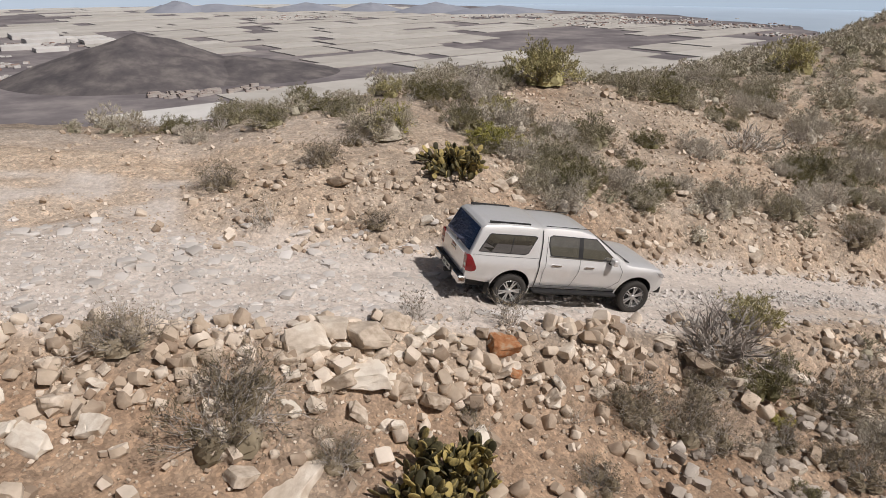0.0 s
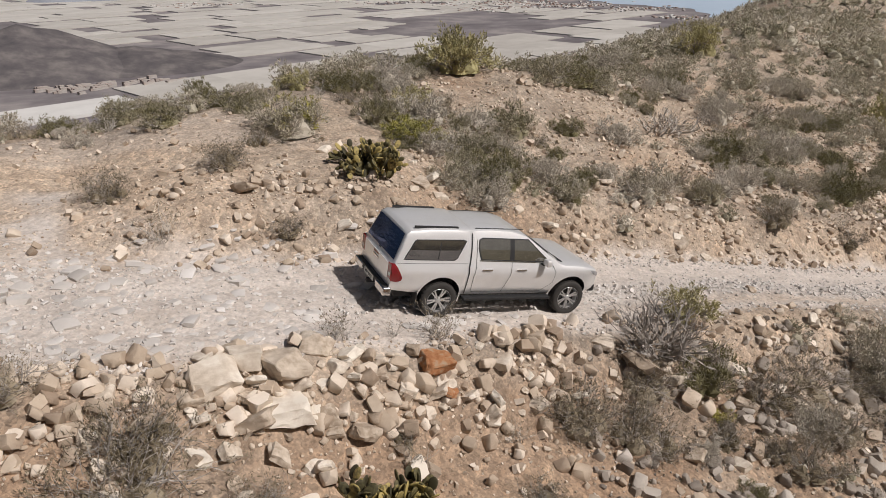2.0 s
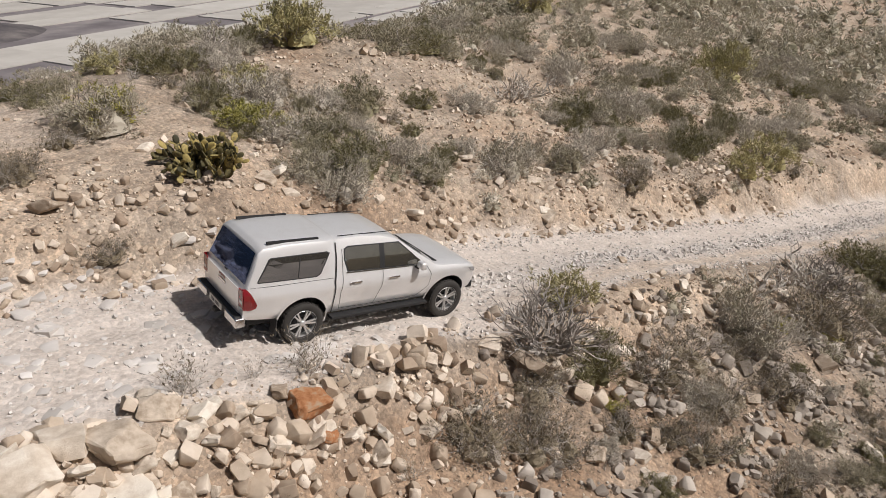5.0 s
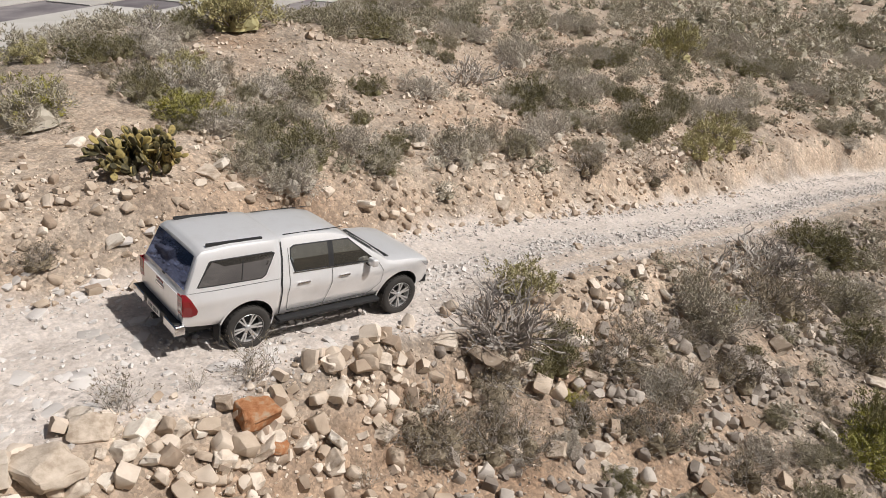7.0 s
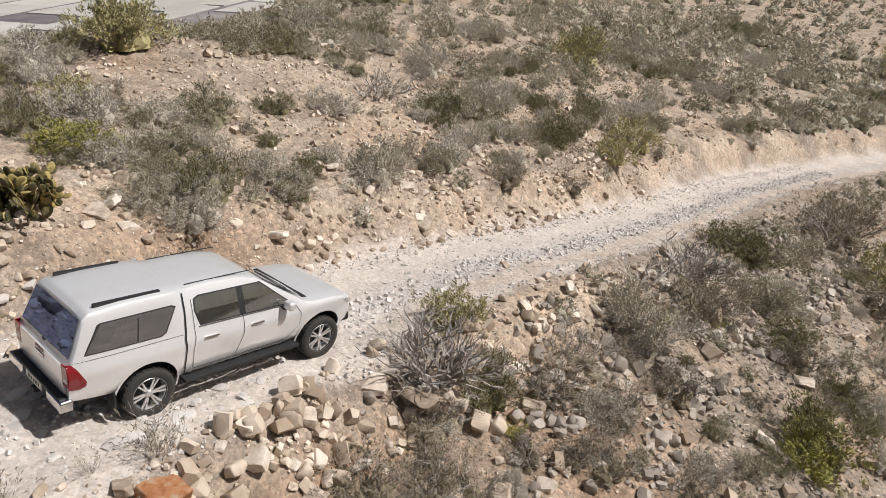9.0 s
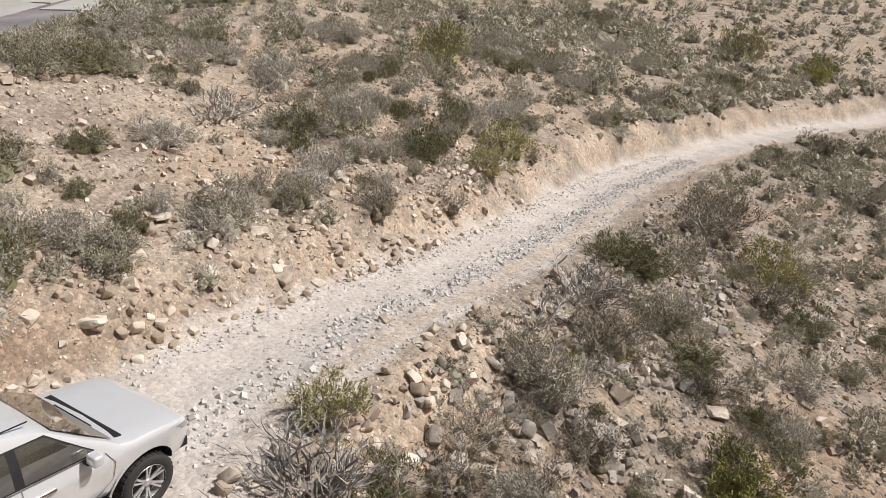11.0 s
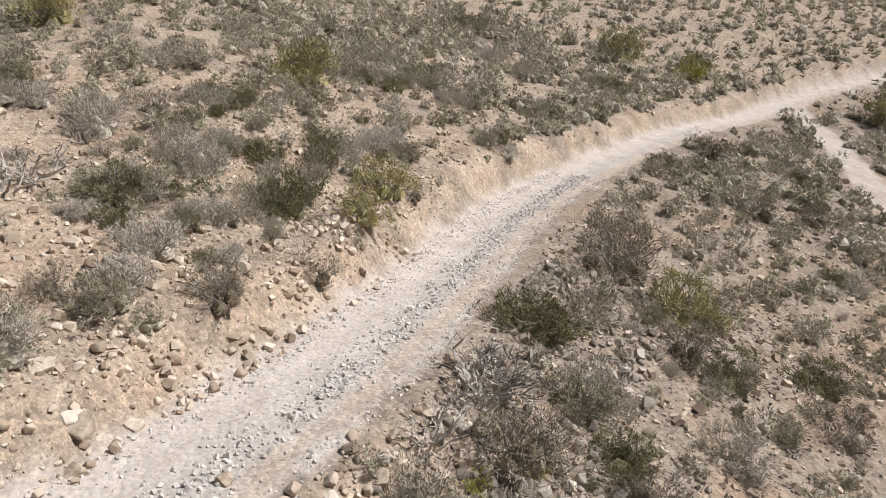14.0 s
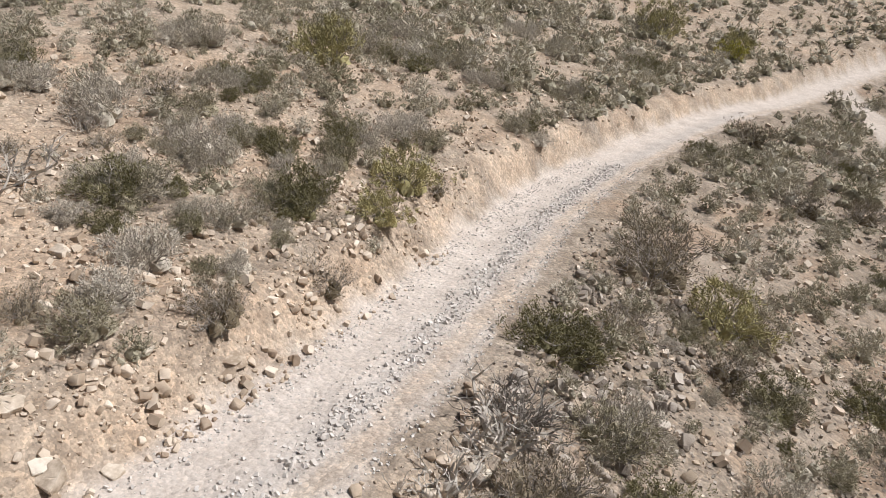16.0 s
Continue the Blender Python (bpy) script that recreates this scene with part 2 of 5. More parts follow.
def mesh_from(name, verts, faces, mat, flat=True):
    """A mesh from arrays: verts (n, 3), faces (m, 3 or 4)."""
    me = bpy.data.meshes.new(name)
    verts, faces = np.asarray(verts, np.float32), np.asarray(faces, np.int32)
    k = faces.shape[1]
    me.vertices.add(len(verts))
    me.vertices.foreach_set("co", verts.ravel())
    me.loops.add(faces.size)
    me.loops.foreach_set("vertex_index", faces.ravel())
    me.polygons.add(len(faces))
    me.polygons.foreach_set("loop_start", np.arange(0, faces.size, k, dtype=np.int32))
    me.polygons.foreach_set("use_smooth", np.full(len(faces), not flat))
    me.update(calc_edges=True)
    if mat:
        me.materials.append(mat)
    return me


def edge_wobble(x, y):
    return 0.22 * wave(x, y, 2.6, 21) + 0.12 * wave(x, y, 0.9, 22)


def track_mask(x, y):
    s = road_side(x, y) + edge_wobble(x, y)
    left_bay = smooth((-3.0 - x) / 4) * 4.2
    main = 1 - np.maximum(smooth((s - half_road(x) - 0.05 - left_bay) / 0.7), smooth((-s - half_road(x) + 0.15) / 0.5))
    side = (1 - smooth((np.abs(branch_side(x, y)) - 1.05) / 0.6)) * (x < 80) * (x > 10)
    upper = 1 - smooth((np.abs(y - upper_track(x) + edge_wobble(x, y)) - 1.1) / 0.7)
    main = main * (1 - 0.85 * smooth((-2.5 - x) / 3) * smooth((s - 1.2) / 1.5) * smooth(0.5 + 0.9 * wave(x, y, 3.2, 23)))
    return np.maximum(main, np.maximum(0.75 * side, 0.3 * upper * (x < 0.5)))


def upper_track(x):
    """The faint track that climbs from the bend to the knoll."""
    return 11.3 - 0.2 * (x + 1.4)


def ground_sheet():
    gx, gy = axis(-9, 56, 0.27, 5600, 1.06), axis(-8, 12, 0.2, 5600, 1.07)
    X, Y = np.meshgrid(gx, gy)
    Z = height(X, Y)
    n, m = len(gx), len(gy)
    i = np.arange(n * m).reshape(m, n)
    faces = np.stack([i[:-1, :-1], i[:-1, 1:], i[1:, 1:], i[1:, :-1]], -1).reshape(-1, 4)
    me = mesh_from("ground", np.stack([X, Y, Z], -1).reshape(-1, 3), faces, M_GROUND, flat=False)
    s = road_side(X, Y)
    lane = np.exp(-((s + 0.98 + 0.12 * wave(X, Y, 5, 35)) / 0.36) ** 4) * smooth((X - 3) / 5)
    masks = {
        "track": track_mask(X, Y) * (1 - 0.6 * lane),
        "rubble": 0.65 * np.clip(1.25 - np.abs(s + 0.3 + 0.25 * wave(X, Y, 4, 33)) / 0.6, 0, 1) * smooth((X + 2) / 3) * (np.abs(X) < 60),
        "bare": np.maximum(np.maximum(np.maximum(0.9 * lane, 0.6 * np.exp(-((X - 3) / 7) ** 4 - ((Y - 9.5) / 4) ** 4)), np.exp(-((s + 2.7) / 0.9) ** 4) * smooth((X - 5.5) / 2) * smooth((15 - X) / 3) * np.clip(0.8 + 0.5 * wave(X, Y, 3, 46), 0, 1)), np.maximum(0.55 * smooth((s - 3) / 2) * smooth((X - 6) / 6) * np.clip(0.8 + 0.6 * wave(X, Y, 6, 45), 0, 1), np.maximum(np.exp(-((s - 2.4) / 1.0) ** 2) * smooth((X - 4) / 4) * np.clip(0.6 + 0.7 * wave(X, Y, 4, 43), 0, 1), smooth((2 - X + 2.5 * wave(X, Y, 5, 41)) / 6) * smooth((14.5 - Y) / 4) * smooth((Y + 1.0) / 2)))),
        "clay": 0.9 * np.exp(-((X - 3.6) / 2.4) ** 2 - ((Y - 6.0) / 0.9) ** 2) + np.clip(0.9 + 0.5 * wave(X, Y, 5, 44), 0, 1) * smooth((11 - X) / 5) * smooth((-s - 2.0) / 1.2) * (X > -30) + 0.45 * smooth((wave(X, Y, 4.5, 47) - 0.15) / 0.4) * smooth((-s - 3.4) / 1.0) * smooth((X - 6) / 4) * (X < 40),
        "plain": smooth((-60 - Z) / 60),
    }
    for key, value in masks.items():
        me.attributes.new(key, "FLOAT", "POINT").data.foreach_set("value", value.astype(np.float32).ravel())
    return tagged(new("ground", me), "dry stony hillside of pale ochre earth with a dusty track", "ground", kind="structure")


ground_sheet()
RNG = np.random.RandomState(12)


# ---- rocks ----
def broken_block(rng, cuts, squat, lean=0.25):
    """A block about one metre across, its corners and edges struck off along random planes."""
    bm = bmesh.new()
    wide, deep = rng.uniform(0.78, 1.0), rng.uniform(0.58, 0.88)
    bmesh.ops.create_cube(bm, size=1, matrix=Matrix.Diagonal((wide, deep, squat * rng.uniform(0.8, 1.15), 1)))
    for v in bm.verts:
        v.co.x += lean * rng.uniform(-0.5, 0.5) * v.co.z + rng.normal(0, 0.04)
        v.co.y += lean * rng.uniform(-0.5, 0.5) * v.co.x + rng.normal(0, 0.04)
        v.co.z += rng.normal(0, 0.05) * squat
    for k in range(cuts):
        n = rng.normal(size=3)
        n /= np.linalg.norm(n)
        n = np.sign(n) * np.abs(n) ** 0.8
        n /= np.linalg.norm(n)
        reach = max(v.co.dot(Vector(n)) for v in bm.verts)
        at = Vector(n) * reach * (rng.uniform(0.62, 0.84) if k < 6 else rng.uniform(0.76, 0.94))
        geom = list(bm.verts) + list(bm.edges) + list(bm.faces)
        r = bmesh.ops.bisect_plane(bm, geom=geom, plane_co=at, plane_no=Vector(n), clear_outer=True)
        rim = [e for e in r["geom_cut"] if isinstance(e, bmesh.types.BMEdge)]
        if len(rim) > 2:
            bmesh.ops.edgenet_fill(bm, edges=rim)
    bmesh.ops.remove_doubles(bm, verts=bm.verts, dist=0.02)
    across = max(max(v.co[k] for v in bm.verts) - min(v.co[k] for v in bm.verts) for k in (0, 1))
    bmesh.ops.scale(bm, verts=bm.verts, vec=Vector((1, 1, 1)) / across)
    return bm


def stone_shape(seed, cuts=7, squat=0.62, worn=0.0):
    """A broken stone as arrays; worn: how wide its edges are rubbed off."""
    rng = np.random.RandomState(seed)
    bm = broken_block(rng, cuts, squat)
    if worn:
        bmesh.ops.bevel(bm, geom=list(bm.edges), offset=worn, segments=1, affect="EDGES", clamp_overlap=True)
    bmesh.ops.triangulate(bm, faces=bm.faces)
    bmesh.ops.recalc_face_normals(bm, faces=bm.faces)
    bm.verts.index_update()
    v = np.array([w.co[:] for w in bm.verts])
    f = np.array([[w.index for w in face.verts] for face in bm.faces])
    bm.free()
    return v, f


def boulder_mesh(seed, mat, squat=0.6):
    """A weathered rock: a block broken along flat planes, its edges rubbed off, its faces chipped and pitted."""
    rng = np.random.RandomState(seed)
    bm = broken_block(rng, 7 + seed % 4, squat, 0.5)
    bmesh.ops.bevel(bm, geom=list(bm.edges), offset=0.03, segments=1, affect="EDGES", clamp_overlap=True)
    bmesh.ops.triangulate(bm, faces=bm.faces)
    for reach in (0.3, 0.15):
        bmesh.ops.subdivide_edges(bm, edges=[e for e in bm.edges if e.calc_length() > reach], cuts=1)
        bmesh.ops.triangulate(bm, faces=bm.faces)
    bm.normal_update()
    away = [v.normal.copy() for v in bm.verts]
    for v, n in zip(bm.verts, away):
        p = v.co.copy()
        chip = abs(noise.noise(p * 2.4 + Vector((0, 0, seed))))
        v.co += n * (0.06 * noise.noise(p * 2.6 + Vector((seed, 0, 0))) + 0.03 * noise.noise(p * 7 + Vector((0, seed, 0))) - 0.035 * max(0.0, 0.07 - chip) / 0.07)
    across = max(max(v.co[k] for v in bm.verts) - min(v.co[k] for v in bm.verts) for k in (0, 1))
    tall = max(v.co.z for v in bm.verts) - min(v.co.z for v in bm.verts)
    bmesh.ops.scale(bm, verts=bm.verts, vec=Vector((1 / across, 1 / across, min(1 / across, 0.82 * squat / tall))))
    bmesh.ops.recalc_face_normals(bm, faces=bm.faces)
    me = bpy.data.meshes.new("rock")
    bm.to_mesh(me)
    bm.free()
    me.materials.append(mat)
    me.polygons.foreach_set("use_smooth", [True] * len(me.polygons))
    me.set_sharp_from_angle(angle=radians(30))
    return me


GRIT = [stone_shape(100 + k, 3 + k % 2, 0.55) for k in range(10)]
STONES = [stone_shape(130 + k, 6 + k % 4, 0.5 + 0.06 * (k % 5), 0.022 * (k % 3)) for k in range(22)]
SLABS = [(v * np.array([1, 1, 0.45]), f) for v, f in STONES]
BOULDERS = [boulder_mesh(300 + k, M_ROCK, 0.5 + 0.05 * (k % 5)) for k in range(16)]


def turns(n, rng, tilt=0.5):
    """n random turns, mostly about the upright axis."""
    a, b, c = rng.uniform(0, 6.283, n), rng.normal(0, tilt, n), rng.normal(0, tilt, n)
    ca, sa, cb, sb, cc, sc = np.cos(a), np.sin(a), np.cos(b), np.sin(b), np.cos(c), np.sin(c)
    o, z = np.ones(n), np.zeros(n)
    A = np.stack([ca, -sa, z, sa, ca, z, z, z, o], -1).reshape(n, 3, 3)
    B = np.stack([cb, z, sb, z, o, z, -sb, z, cb], -1).reshape(n, 3, 3)
    C = np.stack([o, z, z, z, cc, -sc, z, sc, cc], -1).reshape(n, 3, 3)
    return A @ B @ C


def scatter(name, shapes, x, y, size, mat, label, category, sink=0.25, tilt=0.5, rng=RNG):
    """Many small pieces strewn on the ground, as one object."""
    pick = rng.randint(0, len(shapes), len(x))
    z = height(x, y)
    vs, fs, base = [], [], 0
    for k, (v, f) in enumerate(shapes):
        w = np.where(pick == k)[0]
        if not len(w):
            continue
        T = turns(len(w), rng, tilt)
        P = np.einsum("nij,vj->nvi", T, v) * size[w, None, None]
        lift = -P[:, :, 2].min(1) - sink * size[w]
        P += np.stack([x[w], y[w], z[w] + lift], -1)[:, None, :]
        F = f[None] + (base + np.arange(len(w)) * len(v))[:, None, None]
        vs.append(P.reshape(-1, 3))
        fs.append(F.reshape(-1, 3))
        base += len(w) * len(v)
    me = mesh_from(name, np.concatenate(vs), np.concatenate(fs), mat, flat=False)
    me.set_sharp_from_angle(angle=radians(42))
    return tagged(new(name, me), label, category, kind="stuff")


def strewn(n, x0, x1, y0, y1, rng=RNG):
    return rng.uniform(x0, x1, n), rng.uniform(y0, y1, n)


def sizes(n, lo, hi, power=2.5, rng=RNG):
    return lo + (hi - lo) * rng.uniform(0, 1, n) ** power


# places of the plants that stand out: x, y and width
DRY_SHRUBS = [
    (-2.4, 8, 1.1), (-1.3, 9.6, 1), (2.6, -0.4, 1.55), (4.1, -1.2, 1.27), (6.5, -1.8, 1.11), (-4.8, -0.9, 1.44),
    (-5.1, -1.6, 1.95), (-3.5, -2, 1.04), (-6.6, -0, 1.27), (2.5, -0.6, 1.47), (14.6, 6.3, 1.52), (14.9, 6.3, 1.13),
    (18.1, 5.9, 1.15), (25.9, 6.6, 1), (0.9, -2.2, 1.08), (-1, -0.8, 0.61), (-1.5, 5.3, 0.94), (-5.1, 7.5, 1.31),
    (-2.4, 8.1, 1.23), (4.2, -0.3, 1),
]
LEAFY_NEAR = [
    (-0.2, 10.5, 1.97), (4.2, 9.1, 2.57), (4.9, 7.3, 1.76), (2.8, 11.8, 1.54), (4.2, 11.6, 1.66), (12, 16.6, 3.74),
    (20.2, 18.8, 2.65), (16.9, 11.2, 1.9), (10.4, 7.6, 1.51), (7, 7, 1.2), (2.7, 5, 1.62), (4.1, 7, 2.17),
    (6.8, 8.1, 1.31), (6.9, 7, 1.34), (10, 7.1, 1.69), (12.7, 7.4, 1.36), (20.6, 8.7, 2.37), (17.6, 11.7, 2.37),
    (20.7, 11.8, 2.14), (9.7, 11.5, 1.16), (7.4, 11.3, 1.74), (21.1, 8.6, 1.92), (23.1, 12.2, 2.32), (20.9, 12.1, 1.78),
    (17.1, 10.9, 2.05), (20.4, 15.2, 1.97), (27.3, 15.5, 2.31), (29.7, 20.2, 3.06), (26.8, 10.6, 2.31), (29.8, 9.5, 2.98),
    (36.7, 6.9, 2.34),
]
LEAFY_FAR = [
    (13.5, 7.8, 1.48), (15, 8.5, 1.59), (42.2, 13.8, 3.55), (39.4, 14.8, 3.35), (58.7, 14.9, 3.97), (41.9, 11.2, 2.85),
    (55.9, 10.9, 3.73), (46.3, 7.1, 2.73), (60.6, 5.8, 3.5), (-4.7, 15.2, 1.58), (-1.1, 13.4, 2.15), (4.1, 15.3, 2.53),
    (2.4, 15.1, 1.51), (6, 11.2, 1.42), (12, 11.6, 1.45), (44.3, 17.1, 3.91), (68.7, 20.3, 5.52), (38.5, 18.1, 3.94),
    (27, 15.7, 2.5), (21.1, 20.2, 2.81), (19, 22.4, 3.59), (13.7, 16.6, 2.73), (5.7, 9.3, 2.18), (3.4, 10, 2.17),
]
LEAFY_LOW = [
    (11.4, -0.6, 1.78), (8.1, -1.6, 1.13), (11.7, 0.2, 1.51), (14.2, -0.6, 2.16), (17.1, -1.4, 1.68), (26.9, -0.7, 3.38),
    (19.8, 0.8, 1.93), (10.4, -0.6, 1.03), (8, -1.4, 1.08), (14.7, -3.2, 1.6), (14.6, -4.9, 2.14), (28.8, -0.7, 3.02),
    (20, 0.2, 1.83), (22.5, -0.6, 1.89), (17.7, -1.7, 1.59), (14.6, -1.1, 2.01), (15.7, -2.6, 1.51), (25.9, -4.3, 1.83),
    (22.3, -4.8, 1.96), (22.5, -3.6, 1.84), (17.9, -5, 1.68), (42.3, -6, 2.36), (45.3, -1, 2.59), (51.2, -2.9, 2.89),
    (36.5, -9.8, 2.25), (44.2, -9, 2.43), (52.1, -8.2, 2.87), (21.7, -7.9, 1.63), (24.8, -7.6, 1.88),
]
GREEN_SHRUBS = [
    (25.9, -3.2, 2.5), (12, -4.6, 1.77), (30.4, 28.2, 2.96), (7.5, 16.2, 2.12), (34.9, 16.6, 3.05), (77.4, -0, 3.25),
    (74.7, 6.7, 4.28), (78.1, -17.4, 4.65), (6.8, 1.4, 1.21), (7.6, 16.2, 2.3), (4.5, 12.8, 1.28),
]
DARK_SHRUBS = [
    (25, 7.4, 2.12), (22, 6.6, 1.54),
]
YELLOW_SHRUBS = [
    (0.1, 10.9, 1.6), (3.2, 10.0, 1.5), (8.3, 18.0, 1.8), (74.3, 0.0, 2.8), (6.1, -0.7, 0.45), (11.3, -4.7, 1.6), (13.1, -0.4, 0.6), (13.9, -1.1, 0.6),
]
DEAD_SHRUBS = [
    (14.5, 12.3, 1.88), (16, 0.3, 1.99), (15.7, 12.9, 1.83), (13.4, 0.7, 1.67), (15.1, 0.4, 1.83),
]
TUFTS = [
    (-1.5, 1.4, 0.66), (-0.5, 1.4, 0.44), (0.4, 1.3, 0.86), (-1.6, 1.4, 0.68), (0.3, 1.3, 0.7), (-1, -0.9, 0.6),
    (-4.1, 5.2, 0.92), (18, 6.3, 0.96), (1.1, -0.5, 0.58),
]

# places of the larger rocks: x, y and width
ROCKS_EDGE = [
    (-2.63, 0.22, 0.94), (-2.77, -0.36, 0.96), (-3.71, 0.04, 0.88), (-3.23, -0.56, 0.72), (-3.26, 0.47, 0.73), (-2.0, 0.66, 0.63),
    (-1.62, -0.72, 0.6), (-2.42, -0.05, 0.43), (-2.38, -0.46, 0.4), (-3.28, -0.19, 0.33), (-4.08, -0.14, 0.45), (-3.83, 0.6, 0.39),
    (-0.67, -0.12, 0.41), (-1.06, 0.31, 0.4), (-1.42, 0.07, 0.4), (-0.31, 0.55, 0.37), (-2.11, -0.66, 0.42), (-7.62, -1.58, 0.7),
    (-6.85, -1.45, 0.51), (-3.68, -1.0, 0.38), (-7.19, 0.0, 0.4), (-7.69, -0.13, 0.35), (-5.21, -0.07, 0.4),
    (-7.45, -0.88, 0.53), (-4.9, -2.44, 0.48), (-6.99, -0.53, 0.29), (-2.03, 1.05, 0.44), (-5.11, -2.02, 0.4), (-1.55, 0.48, 0.45),
]
ROCKS_BELOW = [
    (1.4, 0.33, 0.52), (3.98, 0.73, 0.56), (4.76, 0.76, 0.53), (4.61, 0.22, 0.98), (5.25, -0.01, 0.54), (7.02, -0.41, 0.65),
    (4.58, -1.55, 0.45), (8.34, -0.65, 0.55), (0.77, -0.47, 0.43), (1.81, -0.31, 0.45), (2.22, 0.71, 0.42), (9.01, -1.58, 0.62),
    (12.76, -1.69, 0.7), (8.12, -0.24, 0.51), (10.94, -3.83, 0.56), (5.54, -1.86, 0.43), (2.43, 0.53, 0.38), (10.43, 2.95, 0.3),
    (11.69, 1.21, 0.45), (11.77, 0.93, 0.4), (14.19, 0.77, 0.4), (14.29, 0.36, 0.41), (18.07, -0.1, 0.43), (14.03, -1.36, 0.52),
    (13.58, 0.1, 0.57), (14.15, -3.65, 0.66),
]
ROCKS_BANK = [
    (-2.18, 6.52, 0.63), (3.71, 8.44, 0.6), (2.77, 6.56, 0.48), (2.83, 7.35, 0.57), (0.32, 8.92, 0.45), (9.85, 6.86, 0.52),
    (10.59, 6.66, 0.53), (4.14, 8.13, 0.5), (-0.14, 5.43, 0.46), (2.46, 7.09, 0.59), (5.71, 5.92, 0.62),
    (10.27, 5.63, 0.55), (13.92, 5.54, 0.51), (9.54, 5.15, 0.42), (21.45, 19.05, 0.69), (14.09, 9.67, 0.5), (10.93, 5.27, 0.33),
    (8.83, 7.13, 0.6), (9.12, 6.91, 0.48), (8.95, 7.92, 0.5), (8.61, 6.21, 0.46), (14.22, 5.62, 0.55),
]


def strew_stones():
    # loose gravel: thick along the crown of the track, thin in the wheel ruts
    x, y = strewn(30000, -9, 40, -2.1, 2.1)
    y = y + pchip(x, ROAD_X, ROAD_Y)
    s = road_side(x, y)
    crown = np.exp(-((s + 0.3 + 0.25 * wave(x, y, 4, 33)) / 0.42) ** 2) * smooth((x + 3) / 5)
    keep = (np.abs(s) < half_road(x) + 0.3) & (RNG.uniform(0, 1, len(x)) < (0.12 + 0.9 * crown + 0.35 * smooth((-2 - x) / 3) + 0.5 * smooth((np.abs(s + 0.1) - half_road(x) + 0.5) / 0.4)) * (1 - 0.8 * np.exp(-((s + 0.98) / 0.3) ** 4) * smooth((x - 4) / 4)))
    x, y, crown = x[keep], y[keep], crown[keep]
    scatter("track_gravel", GRIT, x, y, sizes(len(x), 0.02, 0.085, 2.6) * (1 + 0.6 * crown), M_GRAVEL, "loose grey gravel lying along the dusty track", "gravel", 0.3)
    x, y = strewn(620, -9.5, 2.5, -1.6, 3.0)
    y = y + pchip(x, ROAD_X, ROAD_Y)
    scatter("track_slabs", SLABS, x, y, sizes(len(x), 0.06, 0.42, 2.6), M_GRAVEL, "pale flat stones bedded in the dusty track", "stones", 0.2, 0.1)
    # rubble that the track's builders pushed over the edge
    x, y = strewn(15000, -10, 17, -3.6, 0.3)
    y = y + pchip(x, ROAD_X, ROAD_Y) - 1.9
    s = -road_side(x, y)
    keep = RNG.uniform(0, 1, len(x)) < (0.14 + 0.72 * np.exp(-((s - 2.6) / 0.8) ** 2)) * (0.5 + 0.65 * wave(x, y, 2.2, 61)) * (1 - 0.45 * smooth((x - 1.5) / 2) - 0.25 * smooth((x - 6) / 2) * smooth((14 - x) / 2))
    x, y = x[keep], y[keep]
    scatter("edge_rubble", STONES, x, y, sizes(len(x), 0.03, 0.36, 3.6), M_STONES, "angular pale rubble heaped below the track's edge", "rubble", 0.2)
    x, y = strewn(4600, 2, 26, -6.5, -2.4)
    y = y + pchip(x, ROAD_X, ROAD_Y)
    keep = RNG.uniform(0, 1, len(x)) < 0.45 + 0.6 * wave(x, y, 2.4, 64)
    x, y = x[keep], y[keep]
    scatter("lower_rubble", STONES[:10], x, y, sizes(len(x), 0.03, 0.36, 3.8), M_GREY_STONES, "grey-brown broken stones on the slope below the track", "rubble", 0.25)
    x, y = strewn(5200, -7, 24, -0.1, 4.2)
    y = y + pchip(x, ROAD_X, ROAD_Y) + half_road(x)
    keep = RNG.uniform(0, 1, len(x)) < (0.5 + 0.6 * wave(x, y, 2.6, 62)) * smooth((x + 7 + 1.5 * wave(x, y, 3.0, 67)) / 5)
    x, y = x[keep], y[keep]
    scatter("bank_rubble", STONES, x, y, sizes(len(x), 0.035, 0.27, 3.2), M_STONES, "broken pale stones on the cut bank above the track", "rubble", 0.25)
    x, y = strewn(14000, -10, 48, -12, 22)
    keep = (np.abs(road_side(x, y)) > 2.2) & (track_mask(x, y) < 0.5) & (RNG.uniform(0, 1, len(x)) < 0.6 + 0.5 * wave(x, y, 3.5, 63))
    x, y = x[keep], y[keep]
    scatter("slope_stones", GRIT, x, y, sizes(len(x), 0.035, 0.2, 2.8), M_STONES, "small pale stones strewn over the dry slope", "stones", 0.3)
    x, y = strewn(8000, -9, 14, -5, 8)
    keep = np.abs(road_side(x, y)) > 1.8
    x, y = x[keep], y[keep]
    scatter("slope_grit", GRIT, x, y, sizes(len(x), 0.02, 0.07, 2), M_STONES, "fine grit and chips on the dry slope", "grit", 0.3)
    for x0, x1, y0, y1, mat in ((7, 30, -9, 2.0, M_GREY_STONES), (3, 30, 5.5, 16, M_STONES)):
        x, y = strewn(7000, x0, x1, y0, y1)
        keep = (np.abs(road_side(x, y)) > 2.1) & (track_mask(x, y) < 0.5) & (RNG.uniform(0, 1, len(x)) < 0.7 + 0.5 * wave(x, y, 2.8, 69))
        x, y = x[keep], y[keep]
        scatter("slope_chips", GRIT, x, y, sizes(len(x), 0.03, 0.13, 2.2), mat, "broken chips of stone covering the dry slope", "stones", 0.25)
    x, y = strewn(9000, 5, 46, -13, 20)
